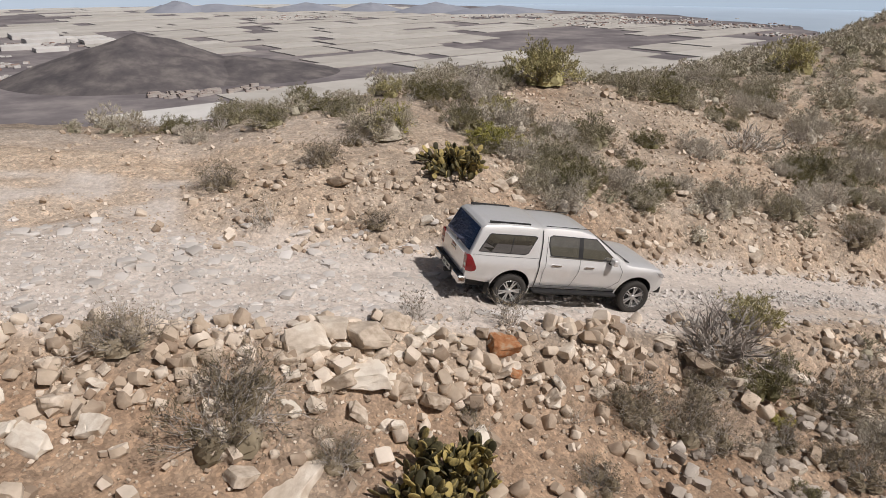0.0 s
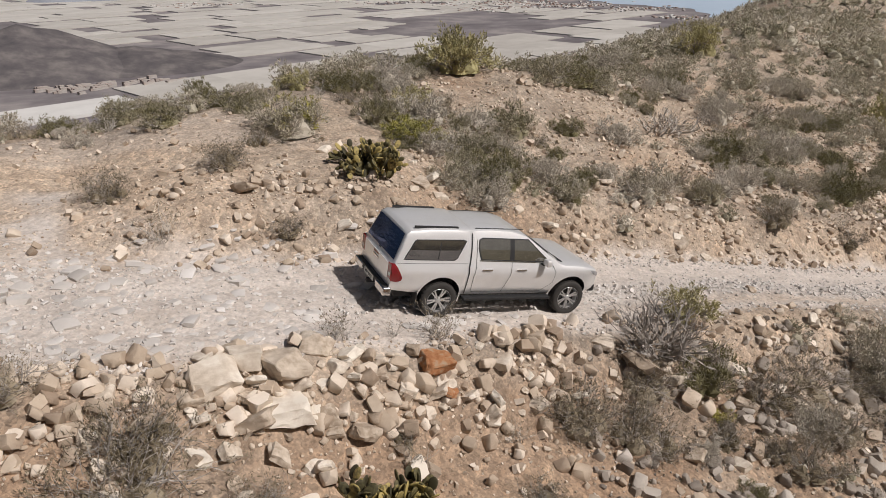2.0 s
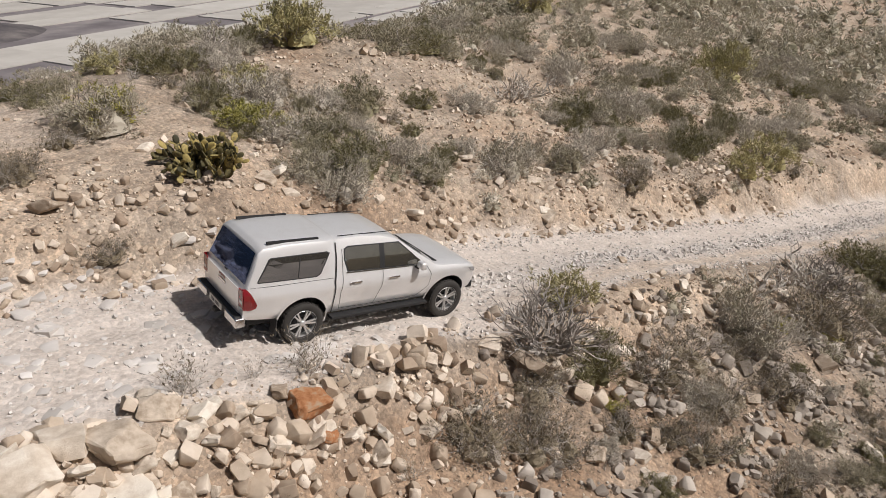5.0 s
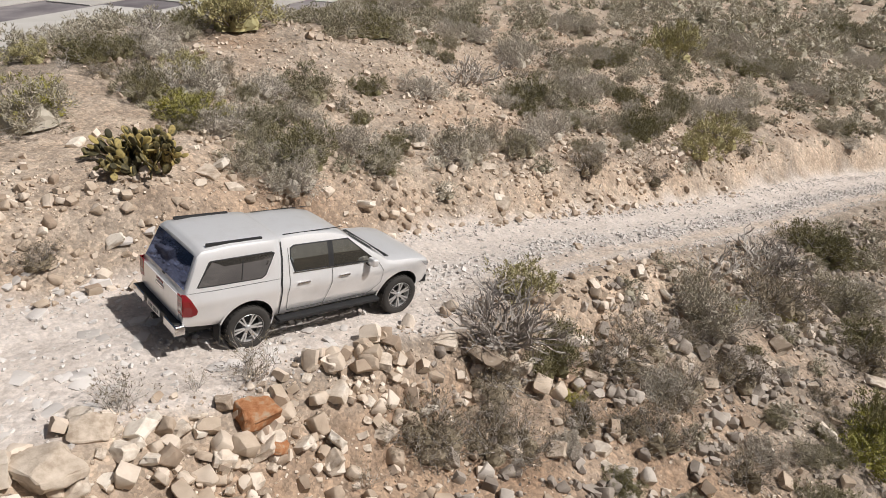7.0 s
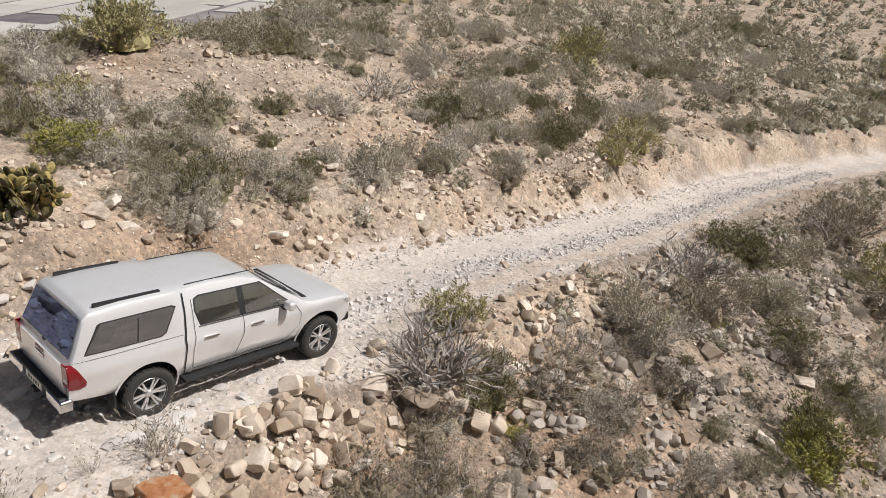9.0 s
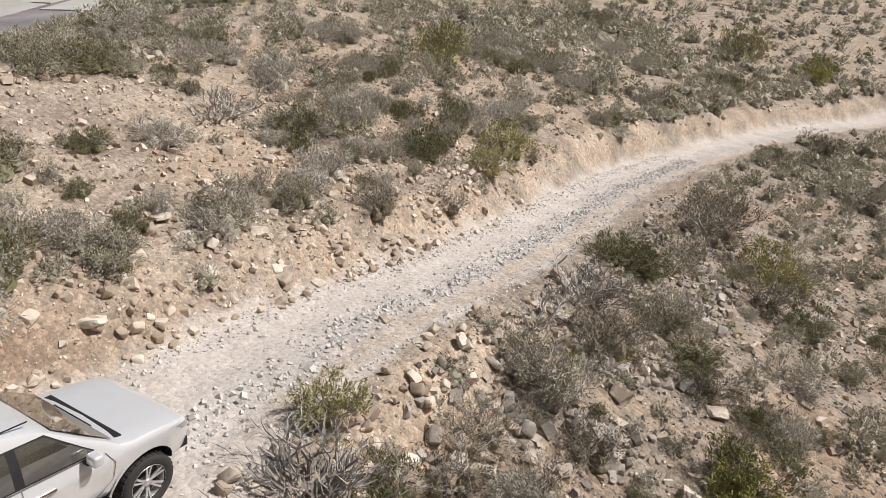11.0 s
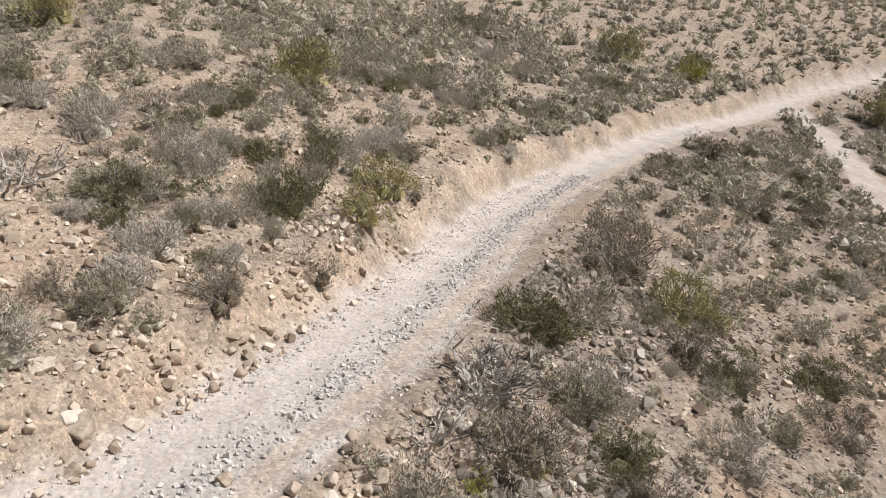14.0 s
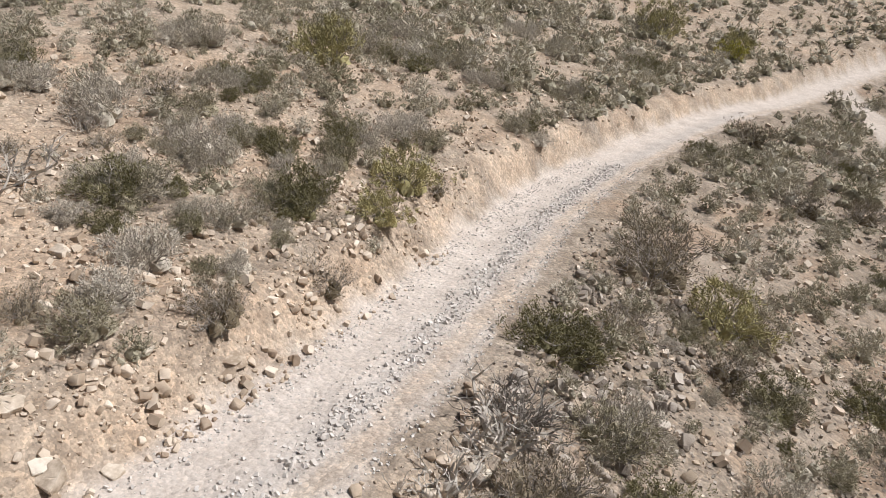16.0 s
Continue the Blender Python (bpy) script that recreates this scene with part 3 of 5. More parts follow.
    keep = (np.abs(road_side(x, y)) > 2.6) & (track_mask(x, y) < 0.5) & (RNG.uniform(0, 1, len(x)) < 0.5 + 0.7 * wave(x, y, 5.0, 68))
    x, y = x[keep], y[keep]
    scatter("slope_cobbles", GRIT, x, y, sizes(len(x), 0.06, 0.32, 3.5), M_STONES, "pale cobbles lying between the shrubs", "stones", 0.25)
    x, y = strewn(5000, 45, 120, -40, 40)
    keep = (np.abs(road_side(x, y)) > 2.2) & (track_mask(x, y) < 0.5)
    x, y = x[keep], y[keep]
    scatter("far_stones", GRIT, x, y, sizes(len(x), 0.1, 0.4, 3), M_STONES, "pale stones on the far hillside", "stones", 0.3)


strew_stones()


def set_rock(x, y, wide, meshes=None, sink=0.2, tilt=0.35):
    """A rock of its own, bedded in the ground."""
    me = (meshes or BOULDERS)[RNG.randint(len(meshes or BOULDERS))]
    wide *= 0.92
    ob = new("rock", me)
    turn = Euler((RNG.normal(0, tilt), RNG.normal(0, tilt), RNG.uniform(0, 6.283)))
    scale = Vector((wide, wide * RNG.uniform(0.85, 1.05), wide * RNG.uniform(0.75, 1.0)))
    m = turn.to_matrix().to_4x4() @ Matrix.Diagonal((*scale, 1))
    low = min((m @ v.co).z for v in me.vertices)
    ob.matrix_world = Matrix.Translation((x, y, float(height(x, y)) - low - sink * wide)) @ m
    return tagged(ob, "pale weathered angular rock half bedded in dry earth", "rock", "rocks beside the track")


for row in ROCKS_EDGE + ROCKS_BELOW + ROCKS_BANK:
    set_rock(*row, tilt=0.25)
for k in range(130):
    x = RNG.uniform(-9, 15)
    y = float(pchip(x, ROAD_X, ROAD_Y)) - 2.5 - abs(RNG.normal(0, 0.75)) + 0.5 * float(wave(x, x, 3.0, 66))
    set_rock(x, y, 0.14 + 0.36 * RNG.uniform() ** 2, sink=0.2, tilt=0.5)
for k in range(30):
    set_rock(RNG.normal(-1.6, 1.4), RNG.normal(0.1, 0.45), 0.2 + 0.25 * RNG.uniform() ** 2, sink=0.2, tilt=0.35)
for k in range(55):
    x = RNG.uniform(-4, 24)
    y = float(pchip(x, ROAD_X, ROAD_Y)) + RNG.uniform(2.2, 5.4)
    set_rock(x, y, 0.16 + 0.3 * RNG.uniform() ** 3, sink=0.3)
for x, y, wide in ((10.3, 15.6, 0.8), (10.85, 15.8, 0.7), (10.6, 16.2, 0.9)):
    flat = set_rock(x, y, wide, sink=0.05, tilt=0.06)
    flat.scale.z *= 0.5
    flat.location.z -= 0.1 * wide
    tagged(flat, "pale flat stone of a low heap on the bare brow")
stained = [boulder_mesh(351, M_ORANGE, 0.85), boulder_mesh(352, M_ORANGE, 0.7)]
iron = set_rock(0.0, 0.22, 0.66, stained[:1], 0.02, 0.1)
tagged(iron, "rust-orange iron-stained rock on the rubble edge")
tagged(set_rock(0.05, -0.15, 0.42, stained[1:], 0.1), "smaller rust-stained rock below the rubble edge")
slab = set_rock(-4.2, -2.4, 1.6, BOULDERS[:1], 0.12, 0.0)
slab.scale.y *= 0.6
slab.scale.z *= 0.42
slab.location.z -= 0.2
tagged(slab, "large pale flat slab lying on the slope")


# ---- shrubs ----
def twig(vs, fs, a, b, ra, rb, sides=3):
    """A thin three-sided twig from a to b; the thinnest are blades."""
    d = b - a
    d = d / (np.linalg.norm(d) + 1e-9)
    u = np.cross(d, (0.3, 0.5, 0.81))
    u /= np.linalg.norm(u) + 1e-9
    w = np.cross(d, u)
    base = len(vs)
    for p, r in ((a, ra), (b, rb)):
        for k in range(sides):
            t = 6.283 * k / sides + 0.9 * base
            vs.append(p + r * (math.cos(t) * u + math.sin(t) * w))
    for k in range(sides if sides > 2 else 1):
        n = (k + 1) % sides
        fs += [(base + k, base + n, base + sides + n), (base + k, base + sides + n, base + sides + k)]


def leaf_tuft(vs, fs, p, d, rng, n, length, width, spread):
    """Small broad leaves round a twig's tip."""
    for _ in range(n):
        o = d * 0.9 + rng.normal(0, 0.55, 3)
        o /= np.linalg.norm(o) + 1e-9
        side = np.cross(o, rng.normal(size=3))
        side *= width * rng.uniform(0.7, 1.3) / (np.linalg.norm(side) + 1e-9)
        a = p + rng.normal(0, spread, 3)
        tip = a + o * length * rng.uniform(0.8, 1.2)
        base = len(vs)
        vs += [a + side, tip, a - side]
        fs += [(base, base + 1, base + 2)]


def heart(vs, fs, rng, x, y, radius, tall, rings=4, sides=9):
    """The close-grown middle of a shrub: a rough lobed hump."""
    base = len(vs)
    p, q = rng.uniform(0, 6.283, 2)
    for k in range(rings):
        u = k / (rings - 0.5)
        for n in range(sides):
            a = 6.283 * (n + 0.5 * (k % 2)) / sides
            r = radius * math.sqrt(1 - u * u) * (1 + 0.14 * math.sin(2 * a + p) + 0.12 * math.sin(3 * a + q) + rng.normal(0, 0.1))
            vs.append(np.array([x + r * math.cos(a), y + r * math.sin(a), tall * u * (1 + rng.normal(0, 0.1)) - 0.02]))
    vs.append(np.array([x, y, tall * 0.98]))
    for k in range(rings - 1):
        for n in range(sides):
            a, b, c, d = base + k * sides + n, base + k * sides + (n + 1) % sides, base + (k + 1) * sides + n, base + (k + 1) * sides + (n + 1) % sides
            fs += [(a, b, d), (a, d, c)]
    top = base + rings * sides
    for n in range(sides):
        fs.append((top - sides + n, top - sides + (n + 1) % sides, top))


def shrub_arrays(seed, stems, forks, tall, thick=0.014, leaf=(0, 0, 0, 0), spread=1.15, bend=0.35, fine=0.55, inner=0.3, close=0.0):
    """A shrub one metre wide that forks from its foot: its woody part and its leaves (or outer twigs, if bare), as arrays.
    leaf: how many at a tip, their length and half width, and how far they scatter."""
    rng = np.random.RandomState(seed)
    wood, tips = [], []

    def limb(a, d, length, r, level):
        d = d / np.linalg.norm(d)
        turn = rng.normal(0, 0.16, 3)
        mid = a + (d + turn) * length * 0.5
        d2 = d - turn + np.array([0, 0, 0.22])
        b = mid + d2 / np.linalg.norm(d2) * length * 0.5
        end = r * (0.72 if level < len(forks) else 0.45)
        sides = 3 if level < 2 else 2
        wood.append((a, mid, r, (r + end) / 2, sides))
        wood.append((mid, b, (r + end) / 2, end, sides))
        if level == len(forks):
            tips.append((b, d2 / np.linalg.norm(d2)))
            return
        for _ in range(forks[level]):
            o = d2 / np.linalg.norm(d2) + rng.normal(0, bend + 0.1, 3) + np.array([0, 0, 0.12])
            limb(b if rng.uniform() < 0.7 else mid, o, length * rng.uniform(0.6, 0.95), end * (0.6 + 0.4 * fine), level + 1)
        if rng.uniform() < inner:
            tips.append((mid, d))

    turn = rng.uniform(0, 6.283)
    for k in range(stems):
        a = 2.39996 * k + rng.normal(0, 0.3) + turn
        lean = spread * math.sqrt((k + 0.4) / stems)
        d = np.array([math.sin(lean) * math.cos(a), math.sin(lean) * math.sin(a), math.cos(lean)])
        limb(np.array([0.05 * math.cos(a), 0.05 * math.sin(a), -0.06]), d, rng.uniform(0.26, 0.44), thick * rng.uniform(0.7, 1.2), 0)
    pts = np.array([t[0] for t in tips])
    size = np.array([0.47 / np.percentile(np.abs(pts[:, 0]), 94), 0.47 / np.percentile(np.abs(pts[:, 1]), 94), 0.94 * tall / np.percentile(pts[:, 2], 96)])
    wv, wf, lv, lf = [], [], [], []
    for a, b, ra, rb, sides in wood:
        into = (lv, lf) if sides == 2 and not leaf[0] else (wv, wf)
        twig(*into, a * size, b * size, ra, rb, sides)
    if leaf[0]:
        for p, d in tips:
            leaf_tuft(lv, lf, p * size, d, rng, leaf[0], leaf[1], leaf[2], leaf[3])
    if close:
        for k in range(5):
            a, r = 1.257 * k + rng.uniform(-0.4, 0.4), rng.uniform(0.12, 0.26)
            heart(lv, lf, rng, r * math.cos(a), r * math.sin(a), close * rng.uniform(0.2, 0.3), close * tall * rng.uniform(0.5, 0.95))
    return tuple(np.array(q) for q in (wv, wf, lv, lf))


def shrub(kind_name, arrays, wood, leaf, label):
    """One shrub with its woody part and its leaves."""
    wv, wf, lv, lf = arrays
    root = new(kind_name)
    root.empty_display_size = 0.1
    b = new("woody_frame", mesh_from("woody_frame", wv, wf, wood))
    b.parent = root
    if len(lv):
        name = "foliage" if leaf else "twig_crown"
        g = new(name, mesh_from(name, lv, lf, leaf or wood))
        g.parent = root
    return tagged(root, label, "shrub", "shrubs on the hillside")


DRY_A = [shrub_arrays(q, 20, (3, 3, 2), 0.5, 0.011, (5, 0.04, 0.005, 0.016), 1.2, 0.42, close=0.5) for q in (1, 2, 3, 4)]
LEAFY_A = [shrub_arrays(q, 20, (3, 3), 0.5, 0.013, (20, 0.06, 0.0072, 0.032), 1.25, 0.45, close=0.62) for q in (11, 12, 13, 14, 15)]
BROAD_A = [shrub_arrays(q, 26, (3, 4), 0.42, 0.011, (15, 0.045, 0.006, 0.025), 1.35, 0.5, close=0.65) for q in (16, 17, 18, 19)]
GREEN_A = [shrub_arrays(q, 15, (3, 3), 0.55, 0.013, (20, 0.06, 0.010, 0.03), 1.15, 0.42, close=0.5) for q in (21, 22, 23)]
BARE_A = [shrub_arrays(q, 10, (2, 3, 2), 0.62, 0.033, (0, 0, 0, 0), 1.05, 0.4) for q in (31, 32, 33)]
CORAL_A = [shrub_arrays(q, 26, (3, 3, 2), 0.56, 0.021, (0, 0, 0, 0), 1.2, 0.42) for q in (51, 52)]
TUFT_A = [shrub_arrays(q, 14, (2, 2), 0.85, 0.010, (4, 0.08, 0.008, 0.02), 0.8, 0.3) for q in (41, 42)]
PROTOS = {
    "dry": [shrub("dry_shrub", a, M_TWIG, M_DRY, "dry grey-brown twiggy shrub with few leaves on stony earth") for a in DRY_A],
    "leafy": [shrub("shrub", a, M_TWIG, M_LEAF, "olive-grey rounded shrub with fine dense leaves on the slope") for a in LEAFY_A],
    "broad": [shrub("shrub", a, M_TWIG, M_LEAF, "broad olive-grey shrub with fine leaves spreading over the slope") for a in BROAD_A],
    "green": [shrub("spurge_bush", a, M_TWIG, M_GREEN, "yellow-green leafy spurge shrub among dry bushes") for a in GREEN_A],
    "yellow": [shrub("flowering_spurge", a, M_TWIG, M_YELLOW, "grey-stemmed spurge bush with bright yellow-green tips") for a in GREEN_A[:2]],
    "coral": [shrub("leafless_spurge", a, M_TWIG, None, "grey thick-stemmed leafless spurge with dense forked branches") for a in CORAL_A],
    "bare": [shrub("dead_shrub", a, M_PALE_TWIG, None, "bleached leafless shrub with forked pale branches") for a in BARE_A],
    "tuft": [shrub("dry_tuft", a, M_PALE_TWIG, M_DRY, "dry straw-coloured tuft growing beside the track") for a in TUFT_A],
}
PLACED = []


def plant(kind, x, y, wide, tall=1.0):
    """A shrub of that kind, wide metres across, standing on the ground."""
    if kind == "leafy" and wide > 2.1:
        turn = RNG.uniform(0, 6.283)
        for k in range(3):
            a = turn + 2.094 * k
            plant("broad", x + 0.27 * wide * math.cos(a), y + 0.27 * wide * math.sin(a), wide * RNG.uniform(0.5, 0.66), tall)
        return None
    ob = PROTOS[kind][RNG.randint(len(PROTOS[kind]))]
    m = Matrix.LocRotScale((x, y, float(height(x, y)) - 0.02), Euler((RNG.normal(0, 0.06), RNG.normal(0, 0.06), RNG.uniform(0, 6.283))), None)
    made = copy_thing(ob, m)
    made.scale = (wide, wide * RNG.uniform(0.85, 1.1), wide * tall * RNG.uniform(0.85, 1.15))
    PLACED.append((x, y, wide))
    return made


def free_spot(x, y, wide):
    return all((x - a) ** 2 + (y - b) ** 2 > (0.36 * (wide + w)) ** 2 for a, b, w in PLACED)


def on_knoll(x, y):
    """The bare gravelly brow."""
    return ((x - 10.4) / 4.6) ** 2 + ((y - 13.9) / 2.7) ** 2 < 1


def sow(n, x0, x1, y0, y1, lo, hi):
    """Shrubs sown at random where there is room, off the track."""
    made = 0
    for _ in range(n * 4):
        x, y = RNG.uniform(x0, x1), RNG.uniform(y0, y1)
        wide = lo + (hi - lo) * RNG.uniform() ** 1.6
        s = float(road_side(x, y))
        if -2.2 - wide / 2 < s < 2.6 + wide / 2 or float(track_mask(x, y)) > 0.3 or not free_spot(x, y, wide):
            continue
        if float(wave(x, y, 7.0, 51)) < -0.6 or on_knoll(x, y):
            continue
        u = RNG.uniform()
        plant("leafy" if u < 0.55 else "dry" if u < 0.86 else "green" if u < 0.89 else "bare", x, y, wide, 1.0)
        made += 1
        if made >= n:
            break


for kind, spots, tall in (("dry", DRY_SHRUBS, 1.0), ("leafy", LEAFY_NEAR, 1.0), ("leafy", LEAFY_FAR, 0.95), ("leafy", LEAFY_LOW[::2], 1.0), ("dry", LEAFY_LOW[1::2], 1.0),
                          ("green", GREEN_SHRUBS, 1.1), ("yellow", YELLOW_SHRUBS, 0.9), ("bare", DEAD_SHRUBS, 0.95), ("tuft", TUFTS, 1.0)):
    for x, y, wide in spots:
        plant(kind, x, y - (0.35 if kind == "tuft" and y < 2 else 0), wide, tall)
for x, y, wide in DARK_SHRUBS:
    tagged(plant("green", x, y, wide, 1.1), "dark green dense shrub at the foot of the bank")
tagged(plant("coral", 5.2, 0.5, 2.2, 1.1), "large grey leafless spurge overhanging the track's edge")
plant("coral", 16.0, 0.3, 2.1, 0.85)
plant("dry", 2.9, 5.3, 1.5, 1.0)
for x, y, wide in ((4.5, 0.0, 1.5), (3.6, -0.9, 1.4), (7.6, -0.4, 1.5), (9.0, -0.2, 1.7), (8.6, -1.6, 1.4), (6.9, -2.3, 1.3), (10.6, -1.8, 1.6)):
    plant("dry", x, y, wide, 1.05)
tagged(plant("leafy", 6.1, 0.0, 1.3, 1.2), "low olive shrub beneath a grey bush")
sow(72, 3, 26, 6.5, 17, 0.7, 1.8)
sow(40, 5, 28, -10, 0.6, 0.45, 1.2)
sow(22, -9, 10, 12.5, 18, 0.6, 1.5)
sow(12, 2.5, 12, -5, 0.6, 0.6, 1.2)


# ---- prickly pears ----
def prickly_pear(x, y, wide, seed):
    """A clump of flat oval pads growing from one another."""
    rng = np.random.RandomState(seed)
    root = new("prickly_pear")
    root.location = (x, y, float(height(x, y)) - 0.05)
    tagged(root, "prickly pear cactus with yellow-green oval pads", "cactus")
    disc = bmesh.new()
    bmesh.ops.create_uvsphere(disc, u_segments=10, v_segments=6, radius=0.5, matrix=Matrix.Diagonal((0.72, 0.16, 1.0, 1)))
    bmesh.ops.translate(disc, verts=disc.verts, vec=(0, 0, 0.46))
    me = bpy.data.meshes.new("pad")
    disc.to_mesh(me)
    disc.free()
    me.materials.append(M_PAD)
    me.polygons.foreach_set("use_smooth", [True] * len(me.polygons))

    def grow(m, size, level):
        ob = new("pad", me)
        ob.parent = root
        ob.matrix_local = m @ Matrix.Diagonal((size, size, size, 1))
        if level == 0:
            return
        for k in range(rng.randint(1, 4)):
            a = rng.uniform(-55, 55)
            tip = m @ pose(size * 0.36 * math.sin(radians(a)), 0, size * (0.46 + 0.44 * math.cos(radians(a))))
            grow(tip @ pose(0, 0, 0, rng.normal(0, 22), a * 0.8, rng.uniform(-50, 50)), size * rng.uniform(0.75, 1.0), level - 1)

    for k in range(int(15 + 4 * wide)):
        a, r = rng.uniform(0, 6.283), wide * 0.38 * rng.uniform(0, 1) ** 0.6
        grow(pose(r * math.cos(a), r * math.sin(a), 0, rng.normal(0, 16), rng.normal(0, 16), rng.uniform(0, 180)), wide * rng.uniform(0.12, 0.165), 3)
    return root


prickly_pear(1.0, 7.15, 1.9, 5)
prickly_pear(-1.9, -2.7, 1.9, 6)


def scrub(name, shapes, x, y, size, tall, mat, label):
    """Shrubs past counting, as one object."""
    vs, fs, base = [], [], 0
    z = height(x, y)
    pick = RNG.randint(0, len(shapes), len(x))
    for k, (lv, lf) in enumerate(shapes):
        w = np.where(pick == k)[0]
        T = turns(len(w), RNG, 0.08)
        P = np.einsum("nij,vj->nvi", T, lv * np.array([1, 1, tall])) * size[w, None, None] + np.stack([x[w], y[w], z[w]], -1)[:, None, :]
        F = lf[None] + (base + np.arange(len(w)) * len(lv))[:, None, None]
        vs.append(P.reshape(-1, 3))
        fs.append(F.reshape(-1, 3))
        base += len(w) * len(lv)
    me = mesh_from(name, np.concatenate(vs), np.concatenate(fs), mat)
    tagged(new(name, me), label, "shrubs", kind="stuff")


def clump_shape(seed, shoots, width, core=0.64, sides=3):
    """A low cushion shrub, for those past counting: leaf tufts over a lobed dome with dark gaps."""
    rng = np.random.RandomState(seed)
    lv, lf = [], []
    lobes = [(0.0, 0.0, 0.36, 0.5)] + [(0.25 * math.cos(a), 0.25 * math.sin(a), rng.uniform(0.18, 0.29), rng.uniform(0.3, 0.55)) for a in rng.uniform(0, 6.283, sides)]
    for x, y, r, h in lobes:
        heart(lv, lf, rng, x, y, r * core, h * core, 3, 6)
    n = max(3, shoots // 8)
    for k in range(n):
        x, y, r, h = lobes[rng.randint(len(lobes))]
        a, u = rng.uniform(0, 6.283), rng.uniform(0.0, 1) ** 0.8
        w = math.sqrt(1 - u * u)
        d = np.array([w * math.cos(a), w * math.sin(a), u + 0.15])
        p = np.array([x + r * w * math.cos(a), y + r * w * math.sin(a), h * u + 0.02]) * rng.uniform(0.75, 1.05)
        leaf_tuft(lv, lf, p, d, rng, 8, width * 6.5, width * 0.85, width * 1.6)
    return np.array(lv), np.array(lf)


def jittered(x0, x1, y0, y1, step):
    """Places about a step apart, none close to another."""
    x, y = np.meshgrid(np.arange(x0, x1, step), np.arange(y0, y1, step))
    return x.ravel() + RNG.uniform(-0.42, 0.42, x.size) * step, y.ravel() + RNG.uniform(-0.42, 0.42, x.size) * step


def sow_scrub():
    off = lambda x, y, gap: (np.abs(road_side(x, y)) > gap) & (track_mask(x, y) < 0.3) & ~on_knoll(x, y)
    fields = [jittered(3, 48, 6.5, 30, 1.2), jittered(6, 48, -18, 1.0, 1.25), jittered(-10, 6, 12, 20, 1.8)]
    x, y = (np.concatenate([f[k] for f in fields]) for k in (0, 1))
    size = 0.55 + 1.25 * RNG.uniform(0, 1, len(x)) ** 1.4
    keep = off(x, y, 2.2) & (wave(x, y, 7.0, 51) > -0.6) & ((y < 3) | (y > 13) | (RNG.uniform(0, 1, len(x)) < 0.7))
    keep &= np.array([free_spot(a, b, c) for a, b, c in zip(x, y, size)])
    scrub("low_scrub", [clump_shape(s, 560, 0.015, 0.42) for s in (71, 72, 73, 74, 75, 76, 77, 78)], x[keep], y[keep], size[keep], 0.95, M_FAR_LEAF, "low olive-grey scrub between the larger shrubs")
    for name, x0, x1, step, shoots, width, sides, label in (("hill_shrubs", 42, 78, 1.55, 170, 0.022, 2, "olive-grey rounded shrubs on the hillside above the bend"),
                                                  ("far_shrubs", 78, 190, 2.3, 40, 0.042, 1, "olive-grey shrubs dotted over the distant hillside")):
        x, y = jittered(x0, x1, -38, 58 if x0 == 42 else 125, step)
        if x0 == 42:
            for extra in (jittered(4, 42, 30, 46, 1.6), jittered(5, 42, -42, -18, 1.6)):
                x, y = np.concatenate([x, extra[0]]), np.concatenate([y, extra[1]])
        keep = off(x, y, 2.3) & (wave(x, y, 9.0, 52) > -0.6)
        x, y = x[keep], y[keep]
        scrub(name, [clump_shape(s, shoots, width, 0.6, sides) for s in (81, 82, 83, 84)], x, y, 0.9 + 2.0 * RNG.uniform(0, 1, len(x)) ** 1.5, 0.85, M_FAR_LEAF, label)


sow_scrub()
for group in PROTOS.values():
    for ob in group:
        for o in (*ob.children_recursive, ob):
            bpy.data.objects.remove(o)


# ---- the pickup ----
def part(name, bm, mat, parent, label="", smooth_shade=False):
    """One mesh part under a thing or part."""
    bmesh.ops.recalc_face_normals(bm, faces=bm.faces)
    me = bpy.data.meshes.new(name)
    bm.to_mesh(me)
    bm.free()
    for m in mat if isinstance(mat, (list, tuple)) else [mat]:
        me.materials.append(m)
    if smooth_shade:
        me.polygons.foreach_set("use_smooth", [True] * len(me.polygons))
    ob = new(name, me)
    ob.parent = parent
    if label:
        tagged(ob, label)
    return ob


def block(x0, x1, y0, y1, z0, z1, bevel=0.01, segments=2):
    bm = bmesh.new()
    bmesh.ops.create_cube(bm, size=1, matrix=Matrix.LocRotScale(((x0 + x1) / 2, (y0 + y1) / 2, (z0 + z1) / 2), None, (abs(x1 - x0), abs(y1 - y0), abs(z1 - z0))))
    if bevel:
        bmesh.ops.bevel(bm, geom=list(bm.edges), offset=bevel, segments=segments, affect="EDGES", profile=0.7)
    return bm


def paint_material():
    m, nt, bsdf = material("silver_paint", 0.28, 0.38)
    flakes = noise_at(nt, 900.0, 2.0)
    dust = noise_at(nt, 3.0, 5.0)
    c = ramp(nt, flakes, [(0.3, (0.82, 0.815, 0.81)), (0.7, (0.92, 0.915, 0.91))])
    c = mixed(nt, "MIX", ramp(nt, dust, [(0.5, (0, 0, 0)), (0.85, (0.18, 0.18, 0.18))]), c, (0.50, 0.45, 0.39))
    nt.links.new(c, bsdf.inputs["Base Color"])
    nt.links.new(ramp(nt, dust, [(0.4, (0.30, 0.30, 0.30)), (0.8, (0.42, 0.42, 0.42))]), bsdf.inputs["Roughness"])
    bsdf.inputs["Coat Weight"].default_value = 0.6
    bsdf.inputs["Coat Roughness"].default_value = 0.06
    return m


